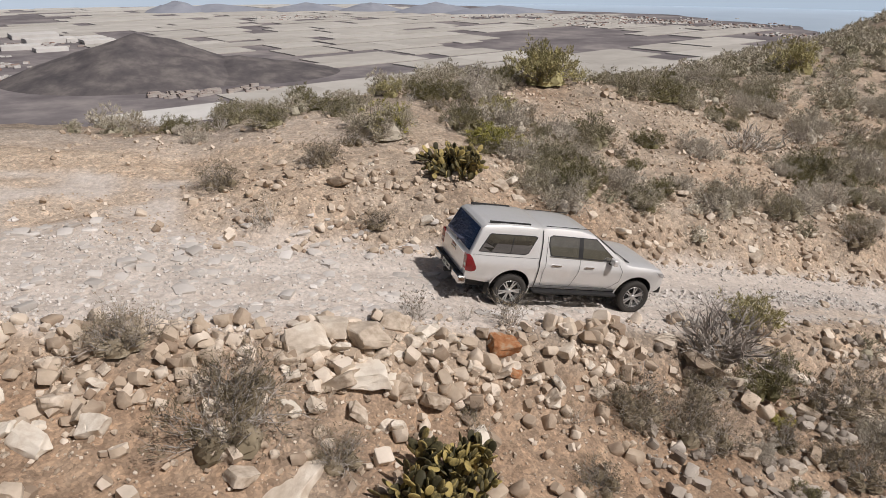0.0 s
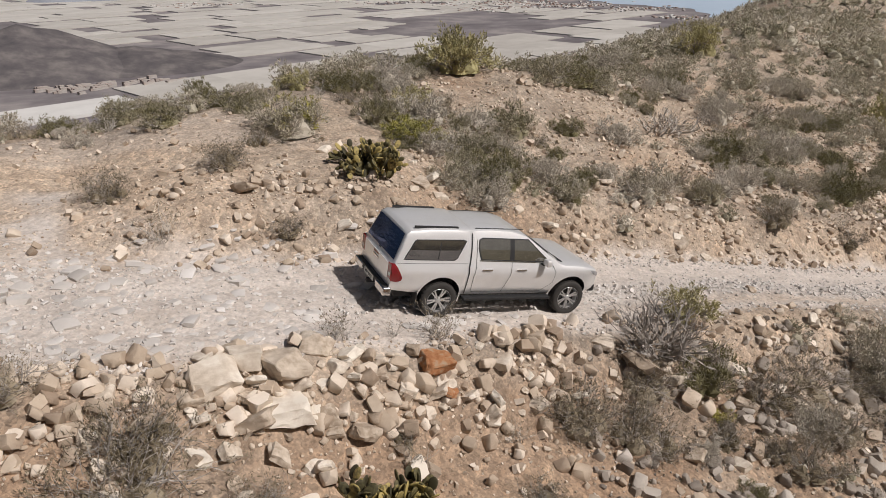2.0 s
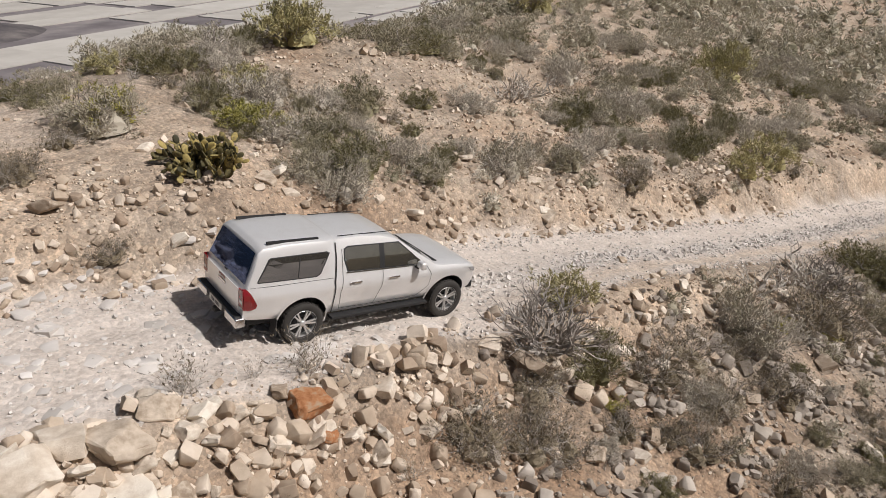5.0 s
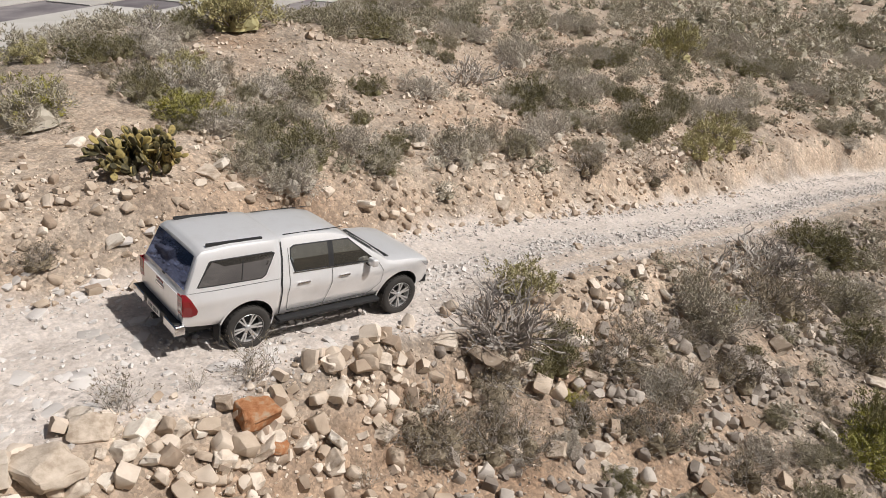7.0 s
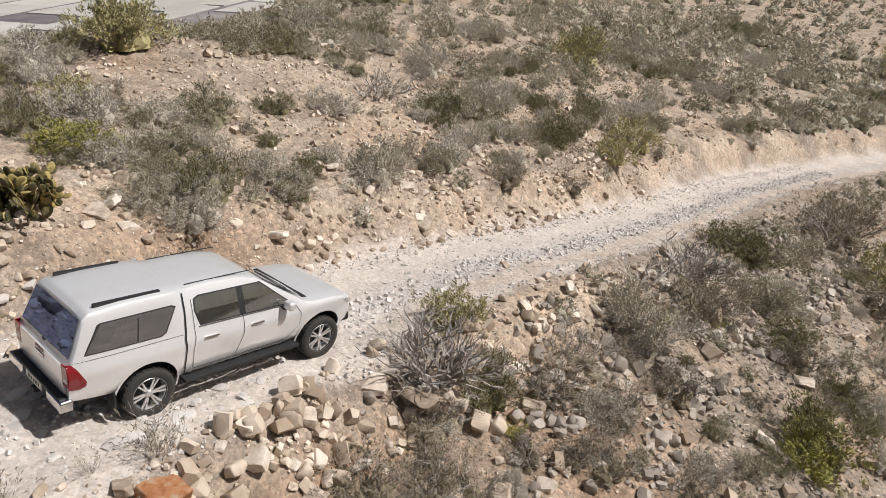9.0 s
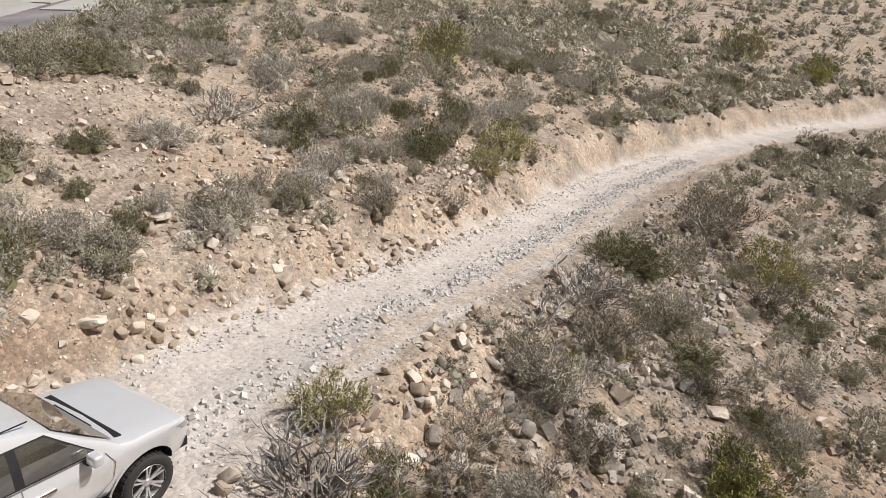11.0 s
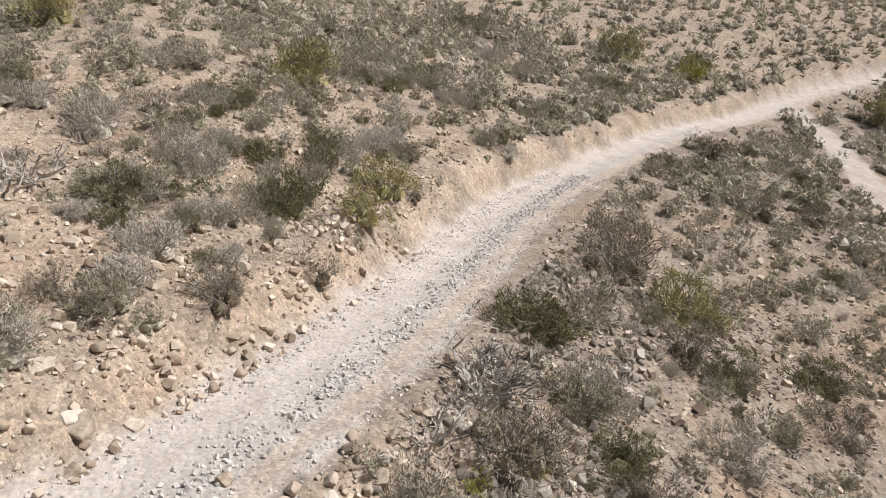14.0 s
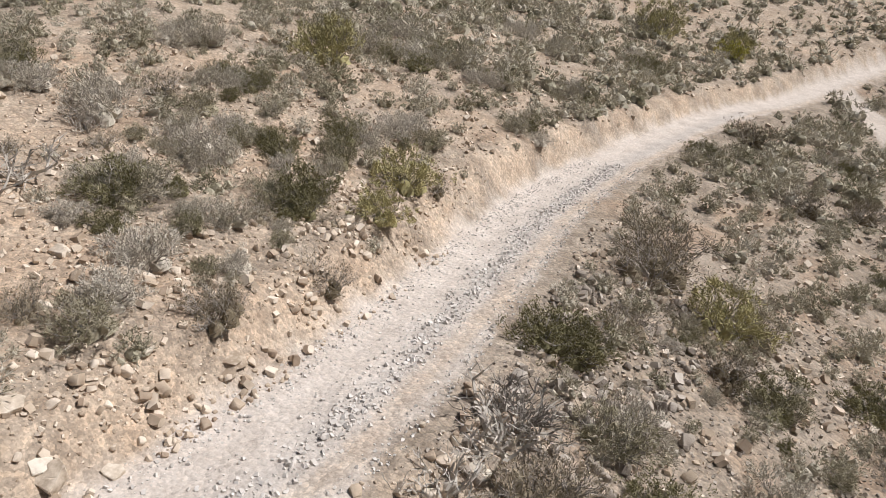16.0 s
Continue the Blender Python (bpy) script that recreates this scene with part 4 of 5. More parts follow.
def plain(name, colour, rough, metal=0.0, spec=0.5):
    return varied(name, [(0.35, tuple(0.88 * c for c in colour)), (0.65, colour)], 6.0, rough, metal, spec=spec)


M_PAINT = paint_material()
M_TINT = plain("tinted_glass", (0.38, 0.37, 0.345), 0.04, 0.9, spec=1.0)
M_CABIN = plain("cabin_glass", (0.42, 0.405, 0.36), 0.03, 0.9, spec=1.0)
# the rear window's blue reflection is put into this glass colour
M_BLUE = plain("blue_glass", (0.065, 0.12, 0.31), 0.04, 0.85, spec=1.0)
M_BLACK = plain("black_plastic", (0.02, 0.02, 0.021), 0.6)
M_GAP = plain("shut_line", (0.09, 0.088, 0.085), 0.8)
M_CHROME = plain("chrome", (0.72, 0.71, 0.70), 0.16, 1.0)
M_TYRE = plain("dusty_rubber", (0.045, 0.041, 0.037), 0.9)
M_RED = plain("red_lens", (0.24, 0.010, 0.014), 0.12, spec=0.8)
M_LENS = plain("clear_lens", (0.5, 0.5, 0.5), 0.1, 0.3, spec=0.9)
M_PLATE = plain("number_plate_white", (0.75, 0.74, 0.70), 0.45)
M_ALLOY = plain("alloy", (0.72, 0.71, 0.70), 0.32, 0.7)


def half_width(x, z):
    """Half the car's width: a waist, a shoulder, a cab that leans in and a canopy that leans in less."""
    low = np.interp(z, (0.35, 0.5, 0.60, 0.70, 0.86, 0.95, 1.03, 1.08, 1.12, 1.17), (0.78, 0.83, 0.862, 0.884, 0.912, 0.928, 0.926, 0.908, 0.885, 0.868))
    cab = np.interp(z, (1.17, 1.45, 1.70, 1.84), (0.0, 0.085, 0.195, 0.255))
    canopy = np.interp(z, (1.17, 1.45, 1.70, 1.84), (0.0, 0.05, 0.115, 0.165))
    k = np.interp(x, (0.60, 0.80), (0.0, 1.0))
    w = low - (1 - k) * canopy - k * cab
    return w * np.interp(x, (-1.25, -1.1, -0.6, 2.9, 3.45, 3.8, 4.05), (0.945, 0.975, 1, 1, 0.975, 0.90, 0.78))


def top_line(x):
    return np.interp(x, (-1.25, -1.19, -0.87, -0.77, -0.3, 0.3, 0.70, 0.76, 1.2, 1.65, 1.93, 2.05, 2.75, 2.9, 3.35, 3.7, 3.9, 4.0, 4.05),
                     (1.10, 1.15, 1.735, 1.79, 1.825, 1.83, 1.82, 1.80, 1.815, 1.79, 1.72, 1.655, 1.18, 1.15, 1.125, 1.08, 1.01, 0.92, 0.80))


def bottom_line(x):
    return np.interp(x, (-1.25, -0.7, 0.6, 2.5, 3.6, 4.05), (0.60, 0.55, 0.47, 0.47, 0.46, 0.5))


def car_body():
    """The painted shell, lofted along the car, with the wheel arches cut out."""
    bm = bmesh.new()
    rings = []
    stations = sorted(set(np.round(np.concatenate([np.linspace(-1.25, 4.05, 60), (-1.19, -0.87, -0.77, 0.70, 0.76, 1.93, 2.05, 2.75, 2.9)]), 3)))
    for x in stations:
        zt, zb = float(top_line(x)), float(bottom_line(x))
        pts = [(0.0, zb)]
        for k in range(13):
            z = zb + (zt - 0.07 - zb) * k / 12
            pts.append((float(half_width(x, z)) - (0.03 if k == 0 else 0), z))
        w = float(half_width(x, zt - 0.07))
        for f, d in ((0.965, 0.03), (0.9, 0.012), (0.6, 0.002), (0.0, -0.004)):
            pts.append((w * f, zt - d))
        ring = [bm.verts.new((x, -y, z)) for y, z in pts] + [bm.verts.new((x, y, z)) for y, z in reversed(pts[1:-1])]
        rings.append(ring)
    for a, b in zip(rings, rings[1:]):
        for k in range(len(a)):
            n = (k + 1) % len(a)
            bm.faces.new((a[k], b[k], b[n], a[n]))
    bm.faces.new(rings[0])
    bm.faces.new(list(reversed(rings[-1])))
    bmesh.ops.recalc_face_normals(bm, faces=bm.faces)
    me = bpy.data.meshes.new("body")
    bm.to_mesh(me)
    bm.free()
    ob = new("body_blank", me)
    cutters = []
    for x in (0.0, 3.085):
        for side in (-1, 1):
            cb = bmesh.new()
            bmesh.ops.create_cone(cb, cap_ends=True, segments=40, radius1=0.465, radius2=0.465, depth=0.5, matrix=pose(x, side * 0.8, 0.44, 90))
            cm = bpy.data.meshes.new("arch")
            cb.to_mesh(cm)
            cb.free()
            c = new("arch", cm)
            mod = ob.modifiers.new("cut", "BOOLEAN")
            mod.operation, mod.object, mod.solver = "DIFFERENCE", c, "EXACT"
            cutters.append(c)
    made = bpy.data.meshes.new_from_object(ob.evaluated_get(bpy.context.evaluated_depsgraph_get()))
    for o in (*cutters, ob):
        bpy.data.objects.remove(o)
    made.materials.clear()
    made.materials.append(M_PAINT)
    made.materials.append(M_BLACK)
    for p in made.polygons:
        p.use_smooth = True
        c = p.center
        near = min(math.hypot(c.x - x, c.z - 0.44) for x in (0.0, 3.085))
        if near < 0.47 and abs(c.y) < 0.905 and (abs(p.normal.y) < 0.5 or abs(c.y) < 0.6):
            p.material_index = 1
            p.use_smooth = False
    made.set_sharp_from_angle(angle=radians(32))
    return made


def side_panel(outline, side, proud=0.006, thick=0.012):
    """A panel on the car's flank, given by its outline in x and z, bent to the flank."""
    bm = bmesh.new()
    face = bm.faces.new([bm.verts.new((x, 0, z)) for x, z in outline])
    bmesh.ops.triangulate(bm, faces=[face])
    bmesh.ops.subdivide_edges(bm, edges=list(bm.edges), cuts=3, use_grid_fill=True)
    rim = [e for e in bm.edges if e.is_boundary]
    back = bmesh.ops.extrude_edge_only(bm, edges=rim)["geom"]
    deep = {v for v in back if isinstance(v, bmesh.types.BMVert)}
    for v in bm.verts:
        v.co.y = side * (float(half_width(v.co.x, v.co.z)) + proud - (thick if v in deep else 0))
    return bm


def seam(points, side, width=0.012, proud=0.008):
    """A thin dark joint that follows the flank through points in x and z."""
    bm = bmesh.new()
    prev = None
    fine = []
    for (xa, za), (xb, zb) in zip(points, points[1:]):
        n = max(1, int(math.hypot(xb - xa, zb - za) / 0.08))
        fine += [(xa + (xb - xa) * k / n, za + (zb - za) * k / n) for k in range(n)]
    points = fine + [points[-1]]
    for k, (x, z) in enumerate(points):
        a, b = points[max(k - 1, 0)], points[min(k + 1, len(points) - 1)]
        d = Vector((b[0] - a[0], b[1] - a[1])).normalized()
        row = []
        for s in (-1, 1):
            px, pz = x - d.y * s * width / 2, z + d.x * s * width / 2
            row.append(bm.verts.new((px, side * (float(half_width(px, pz)) + proud), pz)))
        if prev:
            bm.faces.new((prev[0], prev[1], row[1], row[0]))
        prev = row
    return bm


def lathe(profile, segments, flip=1):
    """A ring turned about the y axis from (radius, y) pairs."""
    bm = bmesh.new()
    rows = []
    for k in range(segments):
        a = 2 * math.pi * k / segments
        rows.append([bm.verts.new((r * math.cos(a), flip * y, r * math.sin(a))) for r, y in profile])
    for k in range(segments):
        a, b = rows[k], rows[(k + 1) % segments]
        for j in range(len(profile) - 1):
            bm.faces.new((a[j], b[j], b[j + 1], a[j + 1]))
    return bm


def wheel(car, x, side):
    hub = new("wheel")
    hub.parent = car
    hub.location = (x, side * 0.80, 0.385)
    hub.rotation_euler = (0, RNG.uniform(0, 6), 0)
    tagged(hub, "dusty off-road wheel with a six-spoke alloy rim")
    tyre = lathe([(0.24, 0.10), (0.275, 0.125), (0.34, 0.132), (0.372, 0.118), (0.387, 0.08), (0.387, -0.08), (0.372, -0.118), (0.34, -0.13), (0.275, -0.125), (0.24, -0.10)], 40, side)
    t = part("tyre", tyre, M_TYRE, hub, "black tyre with dusty tread", True)
    lugs = bmesh.new()
    for k in range(30):
        for row in (-0.055, 0.055):
            m = Matrix.Rotation(2 * math.pi * (k + (0.5 if row > 0 else 0)) / 30, 4, "Y") @ pose(0.386, row, 0)
            bmesh.ops.create_cube(lugs, size=1, matrix=m @ Matrix.Diagonal((0.016, 0.085, 0.045, 1)))
    part("tread", lugs, M_TYRE, t)
    r = part("rim", lathe([(0.252, 0.118), (0.262, 0.112), (0.25, 0.10), (0.236, 0.07), (0.232, -0.06)], 40, side), M_ALLOY, hub, "silver alloy rim", True)
    part("brake", lathe([(0.225, 0.0), (0.0, 0.0)], 24, side), M_BLACK, r)
    for k in range(6):
        for s in (-1, 1):
            bm = bmesh.new()
            bmesh.ops.create_cube(bm, size=1, matrix=Matrix.Rotation(math.pi * k / 3 + 0.14 * s, 4, "Y") @ pose(0.145, side * 0.085, 0, 0, 0, side * 8) @ Matrix.Diagonal((0.2, 0.022, 0.026, 1)))
            part("spoke", bm, M_ALLOY, r)
    part("hub_cap", lathe([(0.0, 0.105), (0.05, 0.10), (0.06, 0.08), (0.06, 0.0)], 20, side), M_ALLOY, r, "", True)


def pickup(m):
    car = new("pickup_truck")
    car.empty_display_size = 0.3
    car.matrix_world = m
    tagged(car, "silver double-cab pickup with a hard canopy on the stony track", "pickup truck")
    body = new("body", car_body())
    body.parent = car
    tagged(body, "silver metallic paint with a thin film of dust")
    for x in (0.0, 3.085):
        for side in (-1, 1):
            wheel(car, x, side)
    for side in (-1, 1):
        for x in (0.0, 3.085):
            lip = [(x + 0.475 * math.cos(a), 0.44 + 0.475 * math.sin(a)) for a in np.linspace(-0.25, math.pi + 0.25, 26)]
            part("arch_lip", seam(lip, side, 0.035, 0.016), M_PAINT, car)
        w = part("canopy_window", side_panel([(-0.90, 1.245), (0.34, 1.235), (0.43, 1.27), (0.60, 1.59), (0.55, 1.615), (-0.62, 1.605), (-0.66, 1.585)], side), M_TINT, car, "tinted canopy side window")
        part("sliding_frame", seam([(-0.05, 1.25), (0.0, 1.57)], side, 0.02, 0.009), M_BLACK, w)
        part("rear_door_window", side_panel([(0.98, 1.25), (1.57, 1.235), (1.57, 1.63), (1.0, 1.635), (0.93, 1.60), (0.915, 1.45)], side), M_CABIN, car, "rear door glass")
        part("front_door_window", side_panel([(1.67, 1.235), (2.40, 1.215), (2.43, 1.25), (1.98, 1.62), (1.67, 1.63)], side), M_CABIN, car, "front door glass")
        part("door_pillar", side_panel([(1.57, 1.235), (1.67, 1.235), (1.67, 1.63), (1.57, 1.63)], side, 0.004), M_BLACK, car, "black pillar trim between the doors")
        for outline in ([(-0.93, 1.23), (0.36, 1.22), (0.45, 1.262), (0.625, 1.60), (0.57, 1.63), (-0.63, 1.62), (-0.68, 1.60)],
                        [(0.955, 1.232), (2.42, 1.197), (2.455, 1.245), (1.99, 1.64), (0.99, 1.655), (0.91, 1.615), (0.893, 1.45)]):
            part("window_seal", side_panel(outline, side, 0.003), M_BLACK, car, "black rubber window seal")
        part("window_trim", seam([(0.93, 1.222), (1.6, 1.208), (2.46, 1.19)], side, 0.018, 0.009), M_CHROME, car, "bright strip under the door windows")
        part("canopy_joint", seam([(0.70, 0.50), (0.70, 0.8), (0.70, 1.1), (0.72, 1.2), (0.74, 1.5), (0.74, 1.74)], side, 0.028, 0.011), M_BLACK, car, "dark gap between cab and load bed")
        part("door_joint", seam([(0.84, 0.56), (0.82, 0.9), (0.86, 1.1), (0.86, 1.2), (0.87, 1.62)], side, 0.008), M_GAP, car)
        part("door_joint", seam([(1.50, 0.56), (1.60, 0.9), (1.62, 1.1), (1.62, 1.2)], side, 0.008), M_GAP, car)
        part("door_joint", seam([(2.42, 0.56), (2.62, 0.75), (2.63, 1.0), (2.55, 1.15)], side, 0.008), M_GAP, car)
        part("door_joint", seam([(0.84, 0.555), (1.5, 0.55), (2.42, 0.555)], side, 0.016), M_CHROME, car, "bright sill strip")
        part("canopy_sill_joint", seam([(-1.15, 1.165), (-0.5, 1.165), (0.68, 1.165)], side, 0.006), M_BLACK, car)
        for x in (0.99, 1.74):
            y = side * (float(half_width(x, 1.05)) + 0.02)
            part("door_handle", block(x, x + 0.21, y - 0.012, y + 0.012, 1.035, 1.07, 0.01), M_CHROME, car, "chrome door handle")
        step = block(0.62, 2.6, side * 0.80, side * 0.97, 0.40, 0.455, 0.02)
        part("side_step", step, M_BLACK, car, "black side step")
        mirror = part("door_mirror", block(2.30, 2.42, side * 0.92, side * 1.10, 1.17, 1.31, 0.045, 3), M_PAINT, car, "silver door mirror", True)
        part("mirror_foot", block(2.30, 2.40, side * 0.83, side * 0.96, 1.15, 1.19, 0.015), M_BLACK, mirror)
        rail = part("canopy_rail", block(-0.66, 0.46, side * 0.60, side * 0.65, 1.80, 1.845, 0.012), M_BLACK, car, "black canopy roof rail")
        for x in (-0.6, 0.38):
            part("rail_foot", block(x, x + 0.08, side * 0.61, side * 0.64, 1.76, 1.83, 0.004), M_BLACK, rail)
        ditch = block(0.85, 1.9, side * 0.56, side * 0.575, 1.80, 1.812, 0.003)
        part("roof_moulding", ditch, M_BLACK, car)
        lamp = side_panel([(-1.255, 0.80), (-1.10, 0.79), (-0.99, 0.82), (-0.975, 0.88), (-1.03, 0.98), (-1.09, 1.09), (-1.16, 1.15), (-1.255, 1.155)], side, 0.012, 0.03)
        rear = block(-1.272, -1.245, side * 0.70, side * 0.872, 0.83, 1.14, 0.006)
        me = bpy.data.meshes.new("rear")
        rear.to_mesh(me)
        rear.free()
        lamp.from_mesh(me)
        tail = part("tail_light", lamp, M_RED, car, "red wrap-round tail light")
        y = side * 0.79
        part("reversing_lens", block(-1.279, -1.268, y - 0.05, y + 0.06, 0.89, 0.95, 0.003), M_LENS, tail)
        bm = side_panel([(3.58, 1.0), (3.74, 0.90), (3.98, 0.83), (4.03, 0.86), (3.95, 0.93), (3.8, 0.975)], side, 0.008, 0.03)
        part("headlight", bm, M_LENS, car, "narrow clear headlight")
        part("bumper_end", block(-1.43, -1.20, side * 0.42, side * 0.88, 0.50, 0.66, 0.035, 3), M_CHROME, car, "chrome rear bumper corner", True)
        part("mud_flap", block(-0.50, -0.48, side * 0.66, side * 0.90, 0.24, 0.55, 0.004), M_BLACK, car)
    # glass on the slopes front and rear
    for name, mat, xa, xb, label, narrow in (("windscreen", M_CABIN, 2.69, 2.09, "front windscreen", 0.07), ("rear_window", M_BLUE, -1.165, -0.895, "canopy rear window with its blue reflection put into the colour", 0.075)):
        bm = bmesh.new()
        vs = []
        for x in (xa, xb):
            z = float(top_line(x))
            w = float(half_width(x, z - 0.05)) - narrow
            out = 0.008 if x > 0 else -0.008
            vs.append([bm.verts.new((x + out, s * w, z + 0.008)) for s in (-1, -0.5, 0, 0.5, 1)])
        for k in range(4):
            bm.faces.new((vs[0][k], vs[0][k + 1], vs[1][k + 1], vs[1][k]))
        glass = part(name, bm, mat, car, label)
        if name == "rear_window":
            part("window_latch", block(-1.19, -1.165, -0.05, 0.05, 1.17, 1.20, 0.006), M_BLACK, glass)
    gate = part("tailgate", block(-1.268, -1.245, -0.69, 0.69, 0.66, 1.11, 0.01), M_PAINT, car, "silver tailgate")
    part("gate_handle", block(-1.295, -1.262, -0.15, 0.15, 0.965, 1.015, 0.014), M_CHROME, gate, "chrome tailgate handle")
    part("brake_light", block(-1.282, -1.262, -0.13, 0.13, 1.05, 1.085, 0.006), M_RED, gate, "red high brake light")
    part("maker_badge", block(-1.276, -1.264, -0.05, 0.05, 0.90, 0.94, 0.004), M_CHROME, gate)
    for y in (-0.55, 0.45):
        part("model_badge", block(-1.272, -1.264, y, y + 0.12, 0.98, 1.0, 0.002), M_CHROME, gate)
    bumper = part("rear_bumper", block(-1.40, -1.20, -0.80, 0.80, 0.56, 0.68, 0.02), M_BLACK, car, "black rear bumper step")
    plate = part("number_plate", block(-1.418, -1.40, -0.26, 0.26, 0.545, 0.655, 0.003), M_PLATE, bumper, "white number plate with unreadable bars")
    plate.rotation_euler = (0, 0, 0)
    for k in range(7):
        y = -0.19 + 0.055 * k + (0.02 if k > 3 else 0)
        part("plate_mark", block(-1.4215, -1.417, y, y + 0.032, 0.57, 0.63, 0), M_BLACK, plate)
    part("tow_bar", block(-1.45, -1.2, -0.05, 0.05, 0.42, 0.5, 0.012), M_BLACK, car)
    part("chassis", block(-1.0, 3.7, -0.6, 0.6, 0.36, 0.56, 0.03), M_BLACK, car, "dark chassis")
    part("grille", block(3.99, 4.055, -0.42, 0.42, 0.66, 0.86, 0.02), M_BLACK, car, "dark front grille")
    part("front_bumper", block(3.82, 4.07, -0.70, 0.70, 0.44, 0.60, 0.05, 3), M_BLACK, car, "dark lower front bumper", True)
    for side in (-1, 1):
        part("wiper", block(2.70, 2.735, side * 0.1 - 0.25, side * 0.1 + 0.3, 1.20, 1.215, 0.004), M_BLACK, car)
    # the cab sits well back over the rear arches, with short overhangs
    knots = (-1.45, -0.9, -0.5, 0.0, 0.47, 0.60, 0.70, 0.95, 1.62, 2.40, 2.62, 3.56, 4.07)
    low = (-1.22, -0.80, -0.5, 0.0, 0.47, 0.51, 0.55, 0.80, 1.53, 2.34, 2.60, 3.56, 3.90)
    high = (-1.22, -0.84, -0.50, -0.10, 0.30, 0.43, 0.55, 0.80, 1.53, 2.34, 2.60, 3.52, 3.90)
    for ob in car.children_recursive:
        if ob.type == "MESH" and ob.parent.name[:5] != "wheel" and (ob.parent.parent is None or ob.parent.parent.name[:5] != "wheel"):
            for v in ob.data.vertices:
                k = min(1.0, max(0.0, (v.co.z - 0.92) / 0.2))
                v.co.x = (1 - k) * np.interp(v.co.x, knots, low) + k * np.interp(v.co.x, knots, high)
    part("cowl", block(2.70, 2.86, -0.72, 0.72, 1.13, 1.165, 0.01), M_BLACK, car)
    return car


def stand_car(x, y, heading):
    """The pose of a car whose rear axle is over x, y, on the ground's own slope."""
    c, s = math.cos(radians(heading)), math.sin(radians(heading))
    pts = [(x + c * a - s * b, y + s * a + c * b) for a, b in ((0, 0.8), (0, -0.8), (3.085, 0.8), (3.085, -0.8))]
    z = [float(height(*p)) for p in pts]
    ahead = Vector((3.085 * c, 3.085 * s, (z[2] + z[3] - z[0] - z[1]) / 2)).normalized()
    across = Vector((-1.6 * s, 1.6 * c, (z[0] + z[2] - z[1] - z[3]) / 2)).normalized()
    up = ahead.cross(across).normalized()
    across = up.cross(ahead)
    m = Matrix((ahead, across, up)).transposed().to_4x4()
    m.translation = (x, y, (z[0] + z[1]) / 2 - 0.012)
    return m


pickup(stand_car(0.65, 2.74, 0.5))


# ---- the plain far below ----
M_COVER = varied("greenhouse_cloth", [(0.2, (0.44, 0.415, 0.38)), (0.5, (0.53, 0.505, 0.465)), (0.8, (0.61, 0.585, 0.545))], 0.01, 0.8, by_object=0.35, spec=0.1)
M_WALLS = varied("whitewash", [(0.15, (0.33, 0.22, 0.18)), (0.4, (0.42, 0.38, 0.35)), (0.8, (0.66, 0.65, 0.63))], 0.05, 0.85, by_island=0.7, spec=0.1)
M_WHITE_HALL = varied("white_hall", [(0.2, (0.60, 0.585, 0.56)), (0.8, (0.76, 0.745, 0.72))], 0.02, 0.8, by_object=0.3, spec=0.1)
M_LAVA = varied("dark_cinder", [(0.3, (0.085, 0.08, 0.085)), (0.5, (0.135, 0.122, 0.124)), (0.7, (0.22, 0.20, 0.19))], 0.02, 0.95, grain=0.4, grain_scale=0.05, spec=0.1)
# distance haze is mixed into the base colour of the far hills
M_HAZED_HILL = varied("hazy_hill", [(0.3, (0.26, 0.28, 0.33)), (0.7, (0.33, 0.345, 0.39))], 0.01, 0.95, spec=0.1)
# the sea's base colour is paled to carry the haze over it
M_SEA = varied("sea_water", [(0.3, (0.43, 0.53, 0.64)), (0.7, (0.48, 0.58, 0.69))], 0.004, 0.5, spec=0.5)
# bright haze put in as emission on the backdrop; no lamp is there
M_HAZE_GLOW = varied("bright_haze", [(0.3, (0.1, 0.1, 0.1)), (0.7, (0.12, 0.12, 0.12))], 0.001, 1.0, spec=0.0)
M_HAZE_GLOW.node_tree.nodes["Principled BSDF"].inputs["Emission Color"].default_value = (0.50, 0.615, 0.74, 1)
M_HAZE_GLOW.node_tree.nodes["Principled BSDF"].inputs["Emission Strength"].default_value = 1.0


def boxes(name, rows, mat, label, category):
    """Many far blocks in one object; rows of x, y, length, depth, height, turn."""
    r = np.array(rows)
    c = np.array([(-0.5, -0.5, 0), (0.5, -0.5, 0), (0.5, 0.5, 0), (-0.5, 0.5, 0), (-0.5, -0.5, 1), (0.5, -0.5, 1), (0.5, 0.5, 1), (-0.5, 0.5, 1)])
    q = np.array([(4, 5, 6, 7), (0, 1, 5, 4), (1, 2, 6, 5), (2, 3, 7, 6), (3, 0, 4, 7)])
    P = c[None] * r[:, None, 2:5]
    ca, sa = np.cos(r[:, 5])[:, None], np.sin(r[:, 5])[:, None]
    X = P[..., 0] * ca - P[..., 1] * sa + r[:, None, 0]
    Y = P[..., 0] * sa + P[..., 1] * ca + r[:, None, 1]
    Z = P[..., 2] + PLAIN + 0.4
    F = q[None] + (np.arange(len(r)) * 8)[:, None, None]
    me = mesh_from(name, np.stack([X, Y, Z], -1).reshape(-1, 3), F.reshape(-1, 4), mat)
    return tagged(new(name, me), label, category, kind="stuff")


